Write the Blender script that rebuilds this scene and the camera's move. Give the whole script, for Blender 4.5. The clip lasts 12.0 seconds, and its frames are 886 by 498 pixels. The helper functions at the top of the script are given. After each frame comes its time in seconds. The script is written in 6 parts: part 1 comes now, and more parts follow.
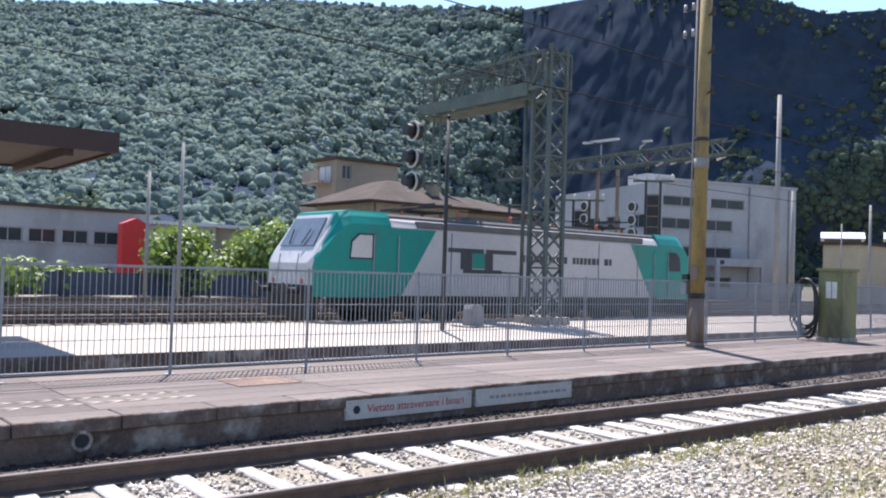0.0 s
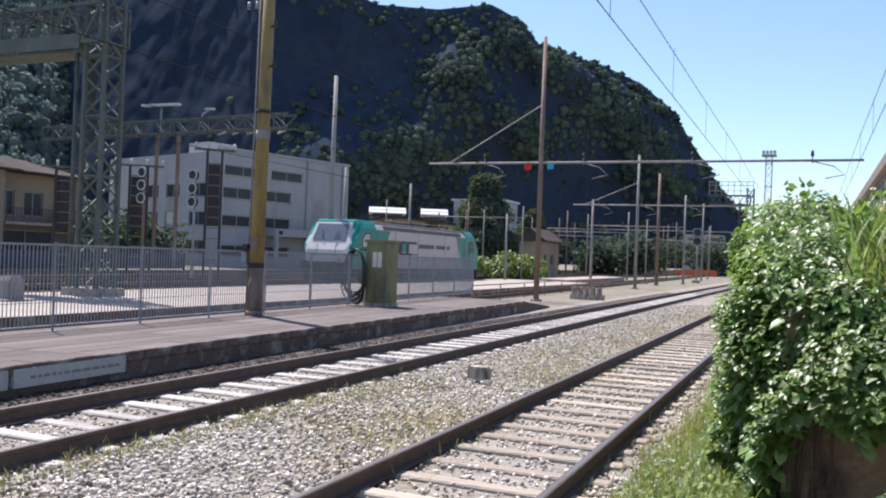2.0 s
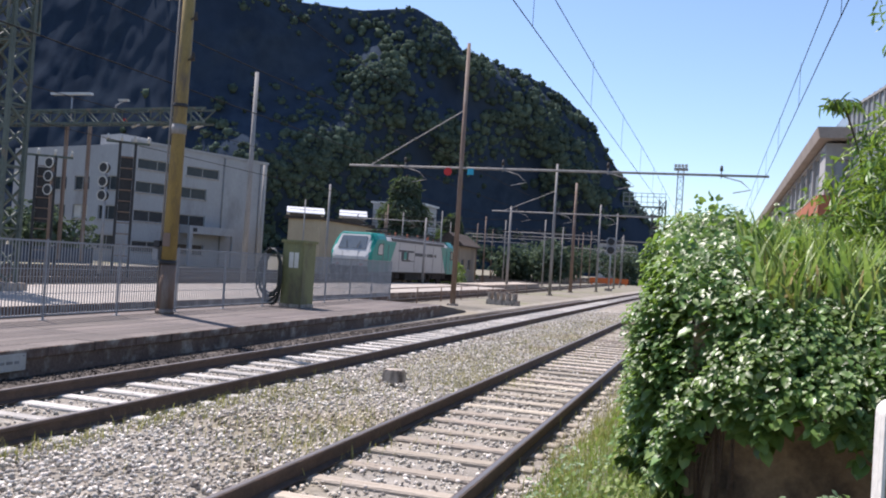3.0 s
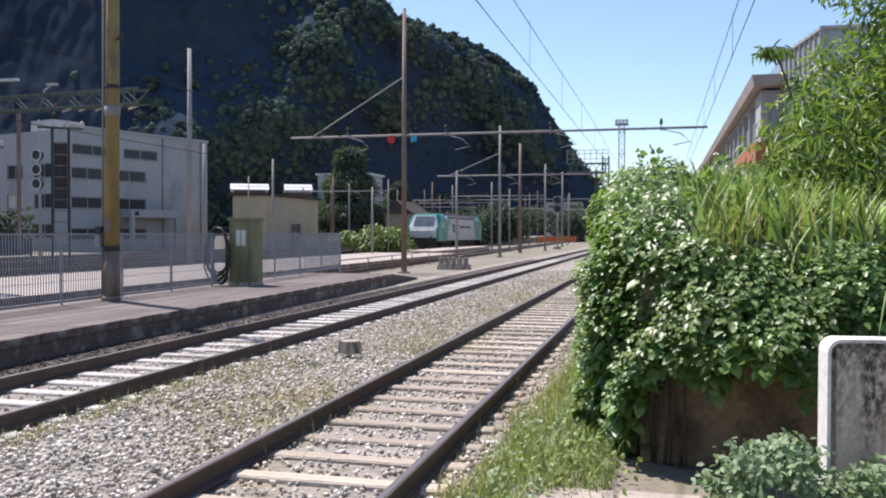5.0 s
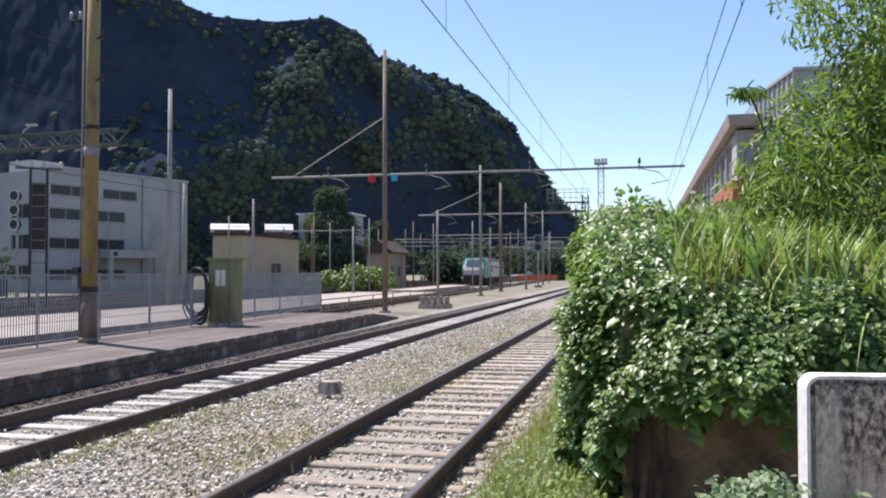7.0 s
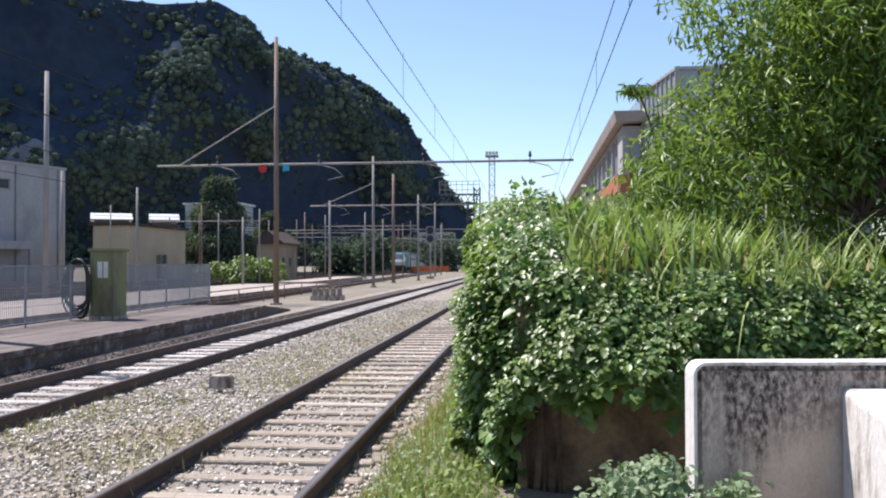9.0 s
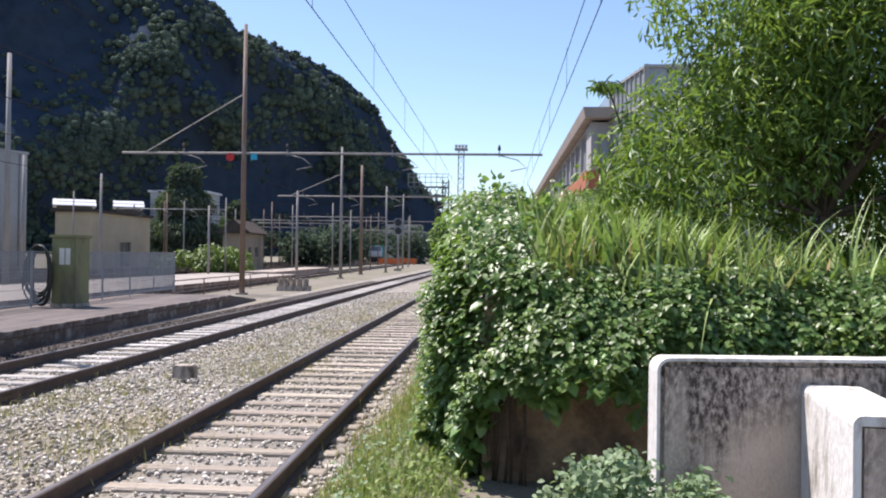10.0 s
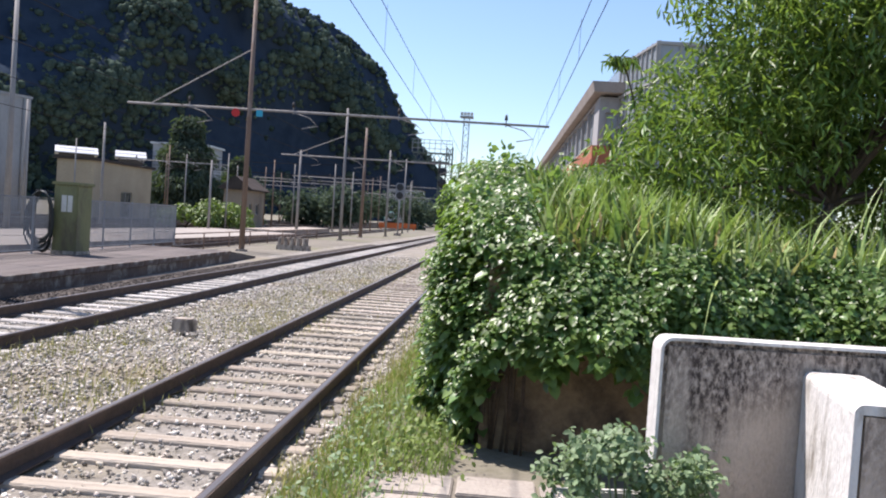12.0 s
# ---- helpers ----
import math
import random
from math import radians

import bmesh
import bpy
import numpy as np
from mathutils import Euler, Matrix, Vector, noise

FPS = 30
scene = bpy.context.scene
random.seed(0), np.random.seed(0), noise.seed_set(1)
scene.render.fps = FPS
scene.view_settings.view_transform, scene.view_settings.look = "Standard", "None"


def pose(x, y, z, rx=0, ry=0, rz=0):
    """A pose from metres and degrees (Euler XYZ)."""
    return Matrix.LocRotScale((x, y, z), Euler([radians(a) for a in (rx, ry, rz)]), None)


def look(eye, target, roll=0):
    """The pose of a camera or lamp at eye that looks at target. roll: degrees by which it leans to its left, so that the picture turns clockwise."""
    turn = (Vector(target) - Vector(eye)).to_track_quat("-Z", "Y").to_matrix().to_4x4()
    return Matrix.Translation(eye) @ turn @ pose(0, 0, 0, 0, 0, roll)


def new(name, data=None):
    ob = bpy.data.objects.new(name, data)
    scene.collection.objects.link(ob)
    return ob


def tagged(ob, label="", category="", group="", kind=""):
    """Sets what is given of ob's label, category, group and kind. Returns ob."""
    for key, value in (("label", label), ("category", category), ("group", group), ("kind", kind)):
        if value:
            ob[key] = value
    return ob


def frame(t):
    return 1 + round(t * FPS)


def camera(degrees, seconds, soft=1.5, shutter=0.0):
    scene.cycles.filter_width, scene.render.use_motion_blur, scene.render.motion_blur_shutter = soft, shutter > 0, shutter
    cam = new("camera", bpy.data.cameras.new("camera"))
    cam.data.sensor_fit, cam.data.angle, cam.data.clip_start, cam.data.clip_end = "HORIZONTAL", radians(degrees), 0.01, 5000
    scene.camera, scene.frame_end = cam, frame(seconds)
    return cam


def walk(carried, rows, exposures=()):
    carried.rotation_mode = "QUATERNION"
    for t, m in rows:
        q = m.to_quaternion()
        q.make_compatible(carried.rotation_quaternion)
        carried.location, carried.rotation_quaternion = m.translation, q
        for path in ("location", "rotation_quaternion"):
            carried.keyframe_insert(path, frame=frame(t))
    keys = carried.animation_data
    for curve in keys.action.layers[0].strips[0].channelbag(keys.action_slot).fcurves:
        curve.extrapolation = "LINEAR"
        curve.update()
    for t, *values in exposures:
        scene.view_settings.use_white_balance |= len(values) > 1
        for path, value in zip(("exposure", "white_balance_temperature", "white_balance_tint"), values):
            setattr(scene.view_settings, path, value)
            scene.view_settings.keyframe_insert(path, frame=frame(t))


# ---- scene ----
cam = camera(54.35, 12.0, soft=2.0)
PATH = [
    (0, pose(0.050, 0, 1.72, 91.47, -1.79, 51.65)),
    (0.5, pose(0.050, 0, 1.72, 91.94, -2.22, 43.66)),
    (1, pose(0.050, 0, 1.72, 92.40, -2.32, 36.41)),
    (1.5, pose(0.050, 0, 1.72, 90.40, -3.27, 29.34)),
    (2, pose(0.050, 0, 1.72, 90.47, -2.20, 23.06)),
    (2.5, pose(0.050, 0, 1.72, 90.81, -4.15, 19.27)),
    (3, pose(0.050, 0, 1.72, 90.96, -3.71, 17.61)),
    (3.2, pose(0.050, 0, 1.72, 91.36, -3.66, 16.42)),
    (4.8, pose(0.050, 0, 1.72, 89.49, 0.48, 13.02)),
    (5, pose(0.054, 0, 1.72, 88.88, -0.15, 14.23)),
    (5.5, pose(0.065, 0, 1.72, 89.12, -0.24, 14.52)),
    (6, pose(0.065, 0, 1.72, 90.68, 0.74, 13.01)),
    (6.5, pose(0.064, 0, 1.72, 90.85, 0.44, 13.73)),
    (7, pose(0.064, 0, 1.72, 91.47, 0.14, 12.98)),
    (7.5, pose(0.028, 0, 1.72, 90.68, -0.86, 9.10)),
    (7.7, pose(0.014, 0, 1.72, 89.94, -1.12, 8.05)),
    (9.3, pose(0.014, 0, 1.72, 90.97, 0.24, 5.72)),
    (9.5, pose(0.013, 0, 1.72, 90.33, -0.34, 6.31)),
    (10, pose(0.010, 0, 1.72, 90.40, -0.81, 3.67)),
    (10.5, pose(-0.003, 0, 1.72, 90.68, -0.98, 2.55)),
    (11, pose(-0.010, 0, 1.72, 90.02, -1.60, 3.62)),
    (11.5, pose(-0.022, 0, 1.72, 89.68, -2.73, 3.09)),
    (12, pose(-0.056, 0, 1.72, 88.22, -3.84, 3.65)),
]
walk(cam, PATH, exposures=((0.0, 1.27, 6400, 15), (1.0, 1.12, 6450, 16), (1.5, 0.97, 6450, 16), (2.5, 0.72, 6450, 16), (5.0, 0.74, 6500, 16), (12.0, 0.78, 6500, 16)))

# ---- light ----
SUN_AZ, SUN_EL = -60.0, 61.0          # degrees from +Y towards +X, and above the horizon
to_sun = Vector((math.sin(radians(SUN_AZ)) * math.cos(radians(SUN_EL)), math.cos(radians(SUN_AZ)) * math.cos(radians(SUN_EL)), math.sin(radians(SUN_EL))))
world = bpy.data.worlds.new("sky")
scene.world = world
world.use_nodes = True
wn = world.node_tree
sky = wn.nodes.new("ShaderNodeTexSky")
sky.sky_type = "NISHITA"
sky.sun_disc = False
sky.sun_elevation = radians(SUN_EL)
sky.sun_rotation = radians(SUN_AZ)
sky.air_density = 1.0
sky.dust_density = 0.35
sky.ozone_density = 4.0
wn.links.new(sky.outputs["Color"], wn.nodes["Background"].inputs["Color"])
wn.nodes["Background"].inputs["Strength"].default_value = 0.115
sun = new("sun", bpy.data.lights.new("sun", "SUN"))
sun.data.energy = 5.0
sun.data.angle = radians(0.5)
sun.data.color = (1.0, 0.94, 0.89)
sun.matrix_basis = look((0, 0, 60), Vector((0, 0, 60)) - to_sun)


# ---- materials ----
def material(name, a, b=None, rough=0.8, metal=0.0, scale=4.0, fine=40.0, bump=0.2, dirt=None, dirt_scale=0.8, dirt_amount=0.5, island=0.0, per_object=0.0, coords="Object", stretch=(1, 1, 1), translucent=0.0, spec=0.4, through_colour=(0.25, 0.4, 0.03)):
    """Two colours mixed by noise at two scales, patches of dirt, and relief."""
    m = bpy.data.materials.new(name)
    m.use_nodes = True
    nt = m.node_tree
    n, l = nt.nodes, nt.links
    bsdf = n["Principled BSDF"]
    b = b or tuple(c * 0.75 for c in a)
    tc = n.new("ShaderNodeTexCoord")
    mp = n.new("ShaderNodeMapping")
    mp.inputs["Scale"].default_value = stretch
    l.new(tc.outputs[coords], mp.inputs["Vector"])

    def noise_node(sc, detail=5.0, rgh=0.6):
        t = n.new("ShaderNodeTexNoise")
        t.inputs["Scale"].default_value, t.inputs["Detail"].default_value, t.inputs["Roughness"].default_value = sc, detail, rgh
        l.new(mp.outputs["Vector"], t.inputs["Vector"])
        return t

    def ramp(src, lo, hi):
        r = n.new("ShaderNodeMapRange")
        r.inputs["From Min"].default_value, r.inputs["From Max"].default_value = lo, hi
        l.new(src, r.inputs["Value"])
        return r.outputs["Result"]

    def mix(fac, c1, c2):
        x = n.new("ShaderNodeMix")
        x.data_type = "RGBA"
        for sock, v in ((x.inputs[0], fac), (x.inputs[6], c1), (x.inputs[7], c2)):
            if isinstance(v, (tuple, list)):
                sock.default_value = (*v, 1) if len(v) == 3 else v
            elif isinstance(v, float):
                sock.default_value = v
            else:
                l.new(v, sock)
        return x.outputs[2]

    big, small = noise_node(scale), noise_node(fine, 3.0)
    f = n.new("ShaderNodeMath")
    f.operation = "ADD"
    l.new(ramp(big.outputs["Fac"], 0.3, 0.7), f.inputs[0])
    l.new(ramp(small.outputs["Fac"], 0.2, 0.8), f.inputs[1])
    col = mix(ramp(f.outputs[0], 0.5, 1.5), a, b)
    if dirt:
        d = noise_node(dirt_scale, 8.0, 0.65)
        col = mix(ramp(d.outputs["Fac"], 0.62 - 0.25 * dirt_amount, 0.72 - 0.1 * dirt_amount), col, dirt)
    if island or per_object:
        if island:
            src = n.new("ShaderNodeNewGeometry").outputs["Random Per Island"]
        else:
            src = n.new("ShaderNodeObjectInfo").outputs["Random"]
        k = max(island, per_object)
        h = n.new("ShaderNodeHueSaturation")
        l.new(col, h.inputs["Color"])
        v = n.new("ShaderNodeMapRange")
        v.inputs["To Min"].default_value, v.inputs["To Max"].default_value = 1 - k, 1 + k
        l.new(src, v.inputs["Value"])
        l.new(v.outputs["Result"], h.inputs["Value"])
        hu = n.new("ShaderNodeMapRange")
        hu.inputs["To Min"].default_value, hu.inputs["To Max"].default_value = 0.5 - 0.03 * k, 0.5 + 0.03 * k
        mul = n.new("ShaderNodeMath")
        mul.operation = "FRACT"
        mul2 = n.new("ShaderNodeMath")
        mul2.operation = "MULTIPLY"
        mul2.inputs[1].default_value = 7.31
        l.new(src, mul2.inputs[0])
        l.new(mul2.outputs[0], mul.inputs[0])
        l.new(mul.outputs[0], hu.inputs["Value"])
        l.new(hu.outputs["Result"], h.inputs["Hue"])
        col = h.outputs["Color"]
    l.new(col, bsdf.inputs["Base Color"])
    bsdf.inputs["Metallic"].default_value = metal
    bsdf.inputs["Specular IOR Level"].default_value = spec
    rr = n.new("ShaderNodeMapRange")
    rr.inputs["To Min"].default_value, rr.inputs["To Max"].default_value = max(rough - 0.1, 0.03), min(rough + 0.1, 1)
    l.new(small.outputs["Fac"], rr.inputs["Value"])
    l.new(rr.outputs["Result"], bsdf.inputs["Roughness"])
    if bump:
        bp = n.new("ShaderNodeBump")
        bp.inputs["Strength"].default_value, bp.inputs["Distance"].default_value = bump, 0.02
        l.new(f.outputs[0], bp.inputs["Height"])
        l.new(bp.outputs["Normal"], bsdf.inputs["Normal"])
    if translucent:
        tr = n.new("ShaderNodeBsdfTranslucent")
        tcol = mix(0.5, col, through_colour)
        l.new(tcol, tr.inputs["Color"])
        ms = n.new("ShaderNodeMixShader")
        ms.inputs[0].default_value = translucent
        l.new(bsdf.outputs[0], ms.inputs[1])
        l.new(tr.outputs[0], ms.inputs[2])
        l.new(ms.outputs[0], n["Material Output"].inputs["Surface"])
    return m


M = {}
M["ground"] = material("yard_ground", (0.22, 0.195, 0.155), (0.135, 0.12, 0.092), 0.95, scale=0.35, fine=14, bump=0.5, dirt=(0.15, 0.15, 0.075), dirt_scale=0.12, dirt_amount=0.55)
M["ballast_bed"] = material("ballast_bed", (0.34, 0.31, 0.27), (0.16, 0.145, 0.12), 0.95, scale=3, fine=28, bump=1.0, dirt=(0.22, 0.19, 0.13), dirt_scale=0.4, dirt_amount=0.45)
M["stone"] = material("ballast_stone", (0.60, 0.56, 0.50), (0.36, 0.335, 0.295), 0.95, scale=2, fine=60, bump=0.3, island=0.6, dirt=(0.42, 0.35, 0.25), dirt_scale=0.4, dirt_amount=0.4, spec=0.15)
M["rail_side"] = material("rusty_rail", (0.12, 0.082, 0.064), (0.068, 0.05, 0.043), 0.8, 0.1, scale=6, fine=60, bump=0.3)
M["rail_top"] = material("worn_rail_head", (0.30, 0.27, 0.25), (0.2, 0.17, 0.15), 0.4, 0.85, scale=3, fine=50, bump=0.05, stretch=(1, 0.1, 1))
M["tie_wood"] = material("weathered_tie", (0.46, 0.40, 0.325), (0.29, 0.245, 0.195), 0.9, scale=3, fine=40, bump=0.4, per_object=0.3, stretch=(0.3, 3, 1))
M["tie_concrete"] = material("concrete_tie", (0.5, 0.475, 0.44), (0.36, 0.34, 0.31), 0.9, scale=4, fine=50, bump=0.3, per_object=0.25)
M["paving"] = material("platform_paving", (0.145, 0.12, 0.107), (0.08, 0.068, 0.063), 0.85, scale=0.7, fine=25, bump=0.3, dirt=(0.155, 0.136, 0.122), dirt_scale=0.35, dirt_amount=0.35, per_object=0.22, stretch=(3.0, 0.35, 1))
M["kerb_face"] = material("platform_wall", (0.19, 0.13, 0.10), (0.095, 0.066, 0.053), 0.95, scale=1.2, fine=20, bump=0.6, dirt=(0.40, 0.355, 0.30), dirt_scale=1.8, dirt_amount=0.42)
M["kerb_top"] = material("platform_edge_stone", (0.13, 0.105, 0.09), (0.07, 0.058, 0.05), 0.9, scale=1.6, fine=30, bump=0.5, per_object=0.15, dirt=(0.3, 0.26, 0.22), dirt_scale=1.5, dirt_amount=0.15)
M["white_sign"] = material("sign_enamel", (0.54, 0.52, 0.48), (0.42, 0.4, 0.36), 0.5, scale=2, fine=20, bump=0.02, dirt=(0.4, 0.37, 0.32), dirt_scale=1.5, dirt_amount=0.15)
M["red_text"] = material("red_lettering", (0.45, 0.05, 0.04), (0.35, 0.05, 0.04), 0.6, bump=0.0)
M["black_text"] = material("dark_lettering", (0.04, 0.04, 0.045), (0.06, 0.06, 0.06), 0.6, bump=0.0)
M["galv"] = material("galvanised_steel", (0.31, 0.32, 0.34), (0.22, 0.23, 0.245), 0.5, 0.3, scale=3, fine=40, bump=0.1)
M["ochre"] = material("ochre_painted_pole", (0.30, 0.215, 0.07), (0.20, 0.14, 0.05), 0.65, scale=1.2, fine=25, bump=0.3, dirt=(0.13, 0.095, 0.06), dirt_scale=2.2, dirt_amount=0.5, stretch=(2, 2, 0.5))
M["rust_pole"] = material("rusty_mast", (0.23, 0.16, 0.12), (0.16, 0.11, 0.085), 0.8, scale=1.5, fine=25, bump=0.3, dirt=(0.3, 0.28, 0.26), dirt_scale=0.9, dirt_amount=0.35, stretch=(2, 2, 0.4))
M["grey_pole"] = material("grey_mast", (0.30, 0.29, 0.28), (0.2, 0.19, 0.18), 0.75, scale=1.5, fine=25, bump=0.2, stretch=(2, 2, 0.4))
M["gantry"] = material("green_grey_lattice", (0.10, 0.125, 0.105), (0.06, 0.075, 0.065), 0.7, scale=2, fine=20, bump=0.2, dirt=(0.17, 0.13, 0.09), dirt_scale=1.5, dirt_amount=0.2)
M["dark_metal"] = material("dark_metal", (0.04, 0.04, 0.042), (0.025, 0.025, 0.027), 0.6, 0.2, bump=0.1)
M["wire"] = material("wire", (0.02, 0.019, 0.018), (0.028, 0.026, 0.024), 0.95, 0.0, bump=0.0, spec=0.05)
M["rubber"] = material("black_hose", (0.022, 0.026, 0.024), (0.035, 0.04, 0.036), 0.55, bump=0.05)
M["cabinet"] = material("olive_cabinet_paint", (0.215, 0.215, 0.095), (0.16, 0.16, 0.075), 0.6, scale=1.5, fine=20, bump=0.1, dirt=(0.10, 0.085, 0.055), dirt_scale=1.8, dirt_amount=0.45, stretch=(1, 1, 0.4))
M["paper"] = material("paper_notice", (0.7, 0.68, 0.6), (0.6, 0.58, 0.5), 0.7, bump=0.0)
M["concrete"] = material("stained_concrete", (0.50, 0.43, 0.36), (0.36, 0.305, 0.25), 0.92, scale=1.6, fine=35, bump=0.5, dirt=(0.11, 0.092, 0.078), dirt_scale=4.0, dirt_amount=0.7, stretch=(2.4, 2.4, 0.8))


def streaked_concrete(name, top, reach):
    """Warm grey concrete with black lichen that runs down from its top edge in streaks."""
    m = bpy.data.materials[material(name, (0.60, 0.50, 0.41), (0.45, 0.37, 0.30), 0.92, scale=1.6, fine=35, bump=0.5, dirt=(0.33, 0.28, 0.245), dirt_scale=2.2, dirt_amount=0.35, stretch=(1.6, 1.6, 0.9)).name]
    n, l = m.node_tree.nodes, m.node_tree.links
    bsdf = n["Principled BSDF"]
    base = bsdf.inputs["Base Color"].links[0].from_socket
    tc = n.new("ShaderNodeTexCoord")
    xyz = n.new("ShaderNodeSeparateXYZ")
    l.new(tc.outputs["Object"], xyz.inputs[0])

    def field(stretch, scale, detail, rough):
        mp = n.new("ShaderNodeMapping")
        mp.inputs["Scale"].default_value = stretch
        l.new(tc.outputs["Object"], mp.inputs["Vector"])
        t = n.new("ShaderNodeTexNoise")
        t.inputs["Scale"].default_value, t.inputs["Detail"].default_value, t.inputs["Roughness"].default_value = scale, detail, rough
        l.new(mp.outputs["Vector"], t.inputs["Vector"])
        return t.outputs["Fac"]

    def calc(op, a, b_):
        k = n.new("ShaderNodeMath")
        k.operation = op
        for sock, v in zip(k.inputs, (a, b_)):
            if isinstance(v, float):
                sock.default_value = v
            else:
                l.new(v, sock)
        return k.outputs[0]

    def span(src, lo, hi):
        r = n.new("ShaderNodeMapRange")
        r.inputs["From Min"].default_value, r.inputs["From Max"].default_value = lo, hi
        l.new(src, r.inputs["Value"])
        return r.outputs["Result"]

    high = span(xyz.outputs["Z"], top - reach, top)
    streak = field((9.0, 9.0, 0.7), 1.0, 4.0, 0.55)
    patch = field((1.3, 1.3, 1.0), 1.3, 3.0, 0.5)
    speck = field((30.0, 30.0, 16.0), 1.0, 3.0, 0.7)
    grow = calc("ADD", calc("MULTIPLY", high, 0.55), calc("ADD", calc("MULTIPLY", streak, 0.55), calc("MULTIPLY", patch, 0.6)))
    stain = calc("MULTIPLY", span(grow, 0.8, 1.04), span(speck, 0.36, 0.58))
    x = n.new("ShaderNodeMix")
    x.data_type = "RGBA"
    l.new(stain, x.inputs[0])
    l.new(base, x.inputs[6])
    x.inputs[7].default_value = (0.06, 0.045, 0.038, 1)
    l.new(x.outputs[2], bsdf.inputs["Base Color"])
    return m


M["wall_concrete"] = streaked_concrete("lichen_stained_concrete", 1.275, 1.0)
M["white_concrete"] = material("whitish_concrete", (0.72, 0.7, 0.66), (0.6, 0.58, 0.54), 0.9, scale=2, fine=35, bump=0.4, dirt=(0.3, 0.27, 0.23), dirt_scale=5.0, dirt_amount=0.4, stretch=(1, 1, 0.4))
M["planter_wall"] = material("ochre_plaster_wall", (0.25, 0.185, 0.11), (0.16, 0.115, 0.07), 0.92, scale=1.2, fine=25, bump=0.5, dirt=(0.045, 0.036, 0.03), dirt_scale=1.6, dirt_amount=0.6)
M["slab"] = material("paving_slab", (0.36, 0.32, 0.27), (0.27, 0.235, 0.2), 0.9, scale=2, fine=30, bump=0.4, per_object=0.12)
M["ivy"] = material("creeper_leaf", (0.19, 0.285, 0.085), (0.11, 0.19, 0.055), 0.4, scale=3, fine=20, bump=0.1, island=0.55, translucent=0.4, spec=0.6)
M["iris"] = material("iris_leaf", (0.33, 0.41, 0.15), (0.12, 0.19, 0.05), 0.5, scale=3, fine=20, bump=0.1, island=0.6, translucent=0.28, spec=0.3)
M["iris_dry"] = material("dry_iris_leaf", (0.5, 0.42, 0.2), (0.36, 0.26, 0.12), 0.8, scale=3, fine=20, bump=0.1, island=0.3, translucent=0.25, spec=0.15)
M["bush"] = material("tree_leaf", (0.195, 0.285, 0.07), (0.095, 0.17, 0.045), 0.42, scale=3, fine=20, bump=0.1, island=0.6, translucent=0.38, spec=0.42, through_colour=(0.26, 0.4, 0.03))
M["yard_bush"] = material("yard_bush_leaf", (0.17, 0.23, 0.07), (0.10, 0.15, 0.045), 0.55, scale=2, fine=12, bump=0.0, island=0.4, translucent=0.25)
M["grass"] = material("grass_blade", (0.26, 0.33, 0.09), (0.17, 0.23, 0.06), 0.6, scale=2, fine=20, bump=0.0, island=0.4, translucent=0.35)
M["dry_grass"] = material("dry_grass", (0.38, 0.33, 0.12), (0.27, 0.25, 0.09), 0.7, scale=2, fine=20, bump=0.0, island=0.35, translucent=0.2)
M["mint"] = material("pale_green_leaf", (0.22, 0.30, 0.16), (0.15, 0.22, 0.11), 0.6, scale=3, fine=20, bump=0.1, island=0.35, translucent=0.25)
M["bark"] = material("bark", (0.12, 0.085, 0.06), (0.07, 0.05, 0.035), 0.9, scale=3, fine=30, bump=0.6)
M["forest"] = material("forest_crown", (0.085, 0.115, 0.075), (0.04, 0.06, 0.045), 0.9, scale=0.2, fine=1.1, bump=0.0, island=0.35, spec=0.1, translucent=0.2, through_colour=(0.12, 0.18, 0.08))
# navy tone: distance haze and the cliff's shade are put into this colour
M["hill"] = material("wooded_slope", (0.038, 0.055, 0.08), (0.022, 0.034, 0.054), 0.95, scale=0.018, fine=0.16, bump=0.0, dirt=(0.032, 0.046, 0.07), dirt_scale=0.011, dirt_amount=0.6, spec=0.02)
# pale bluish green: the haze over the open slope is in the base colour
M["mountain_tree"] = material("hazy_mountain_tree_crown", (0.21, 0.27, 0.235), (0.12, 0.172, 0.168), 0.95, scale=0.03, fine=0.9, bump=0.0, island=0.3, spec=0.03, translucent=0.38, through_colour=(0.18, 0.24, 0.18))
# darker copy of the crowns, coloured for the shaded cliff
M["cliff_tree"] = material("shaded_cliff_tree_crown", (0.105, 0.14, 0.10), (0.045, 0.068, 0.06), 0.95, scale=0.05, fine=0.9, bump=0.0, island=0.3, spec=0.03, translucent=0.2, through_colour=(0.1, 0.14, 0.07))
M["dark_brown_ballast"] = material("dark_brown_ballast", (0.06, 0.049, 0.041), (0.028, 0.023, 0.02), 0.95, scale=5, fine=34, bump=1.0, island=0.4, dirt=(0.13, 0.11, 0.09), dirt_scale=3.0, dirt_amount=0.25)
M["cedar"] = material("cedar_needles", (0.10, 0.125, 0.085), (0.05, 0.068, 0.05), 0.85, scale=0.6, fine=4, bump=0.0, island=0.4, spec=0.1, translucent=0.15)
M["dark_wall"] = material("dark_weathered_wall", (0.12, 0.10, 0.085), (0.08, 0.066, 0.056), 0.9, scale=0.4, fine=6, bump=0.1)
M["white_wall"] = material("white_plaster_wall", (0.37, 0.37, 0.37), (0.30, 0.30, 0.30), 0.9, scale=0.3, fine=6, bump=0.1, dirt=(0.24, 0.235, 0.23), dirt_scale=0.25, dirt_amount=0.3, stretch=(1, 1, 0.4))
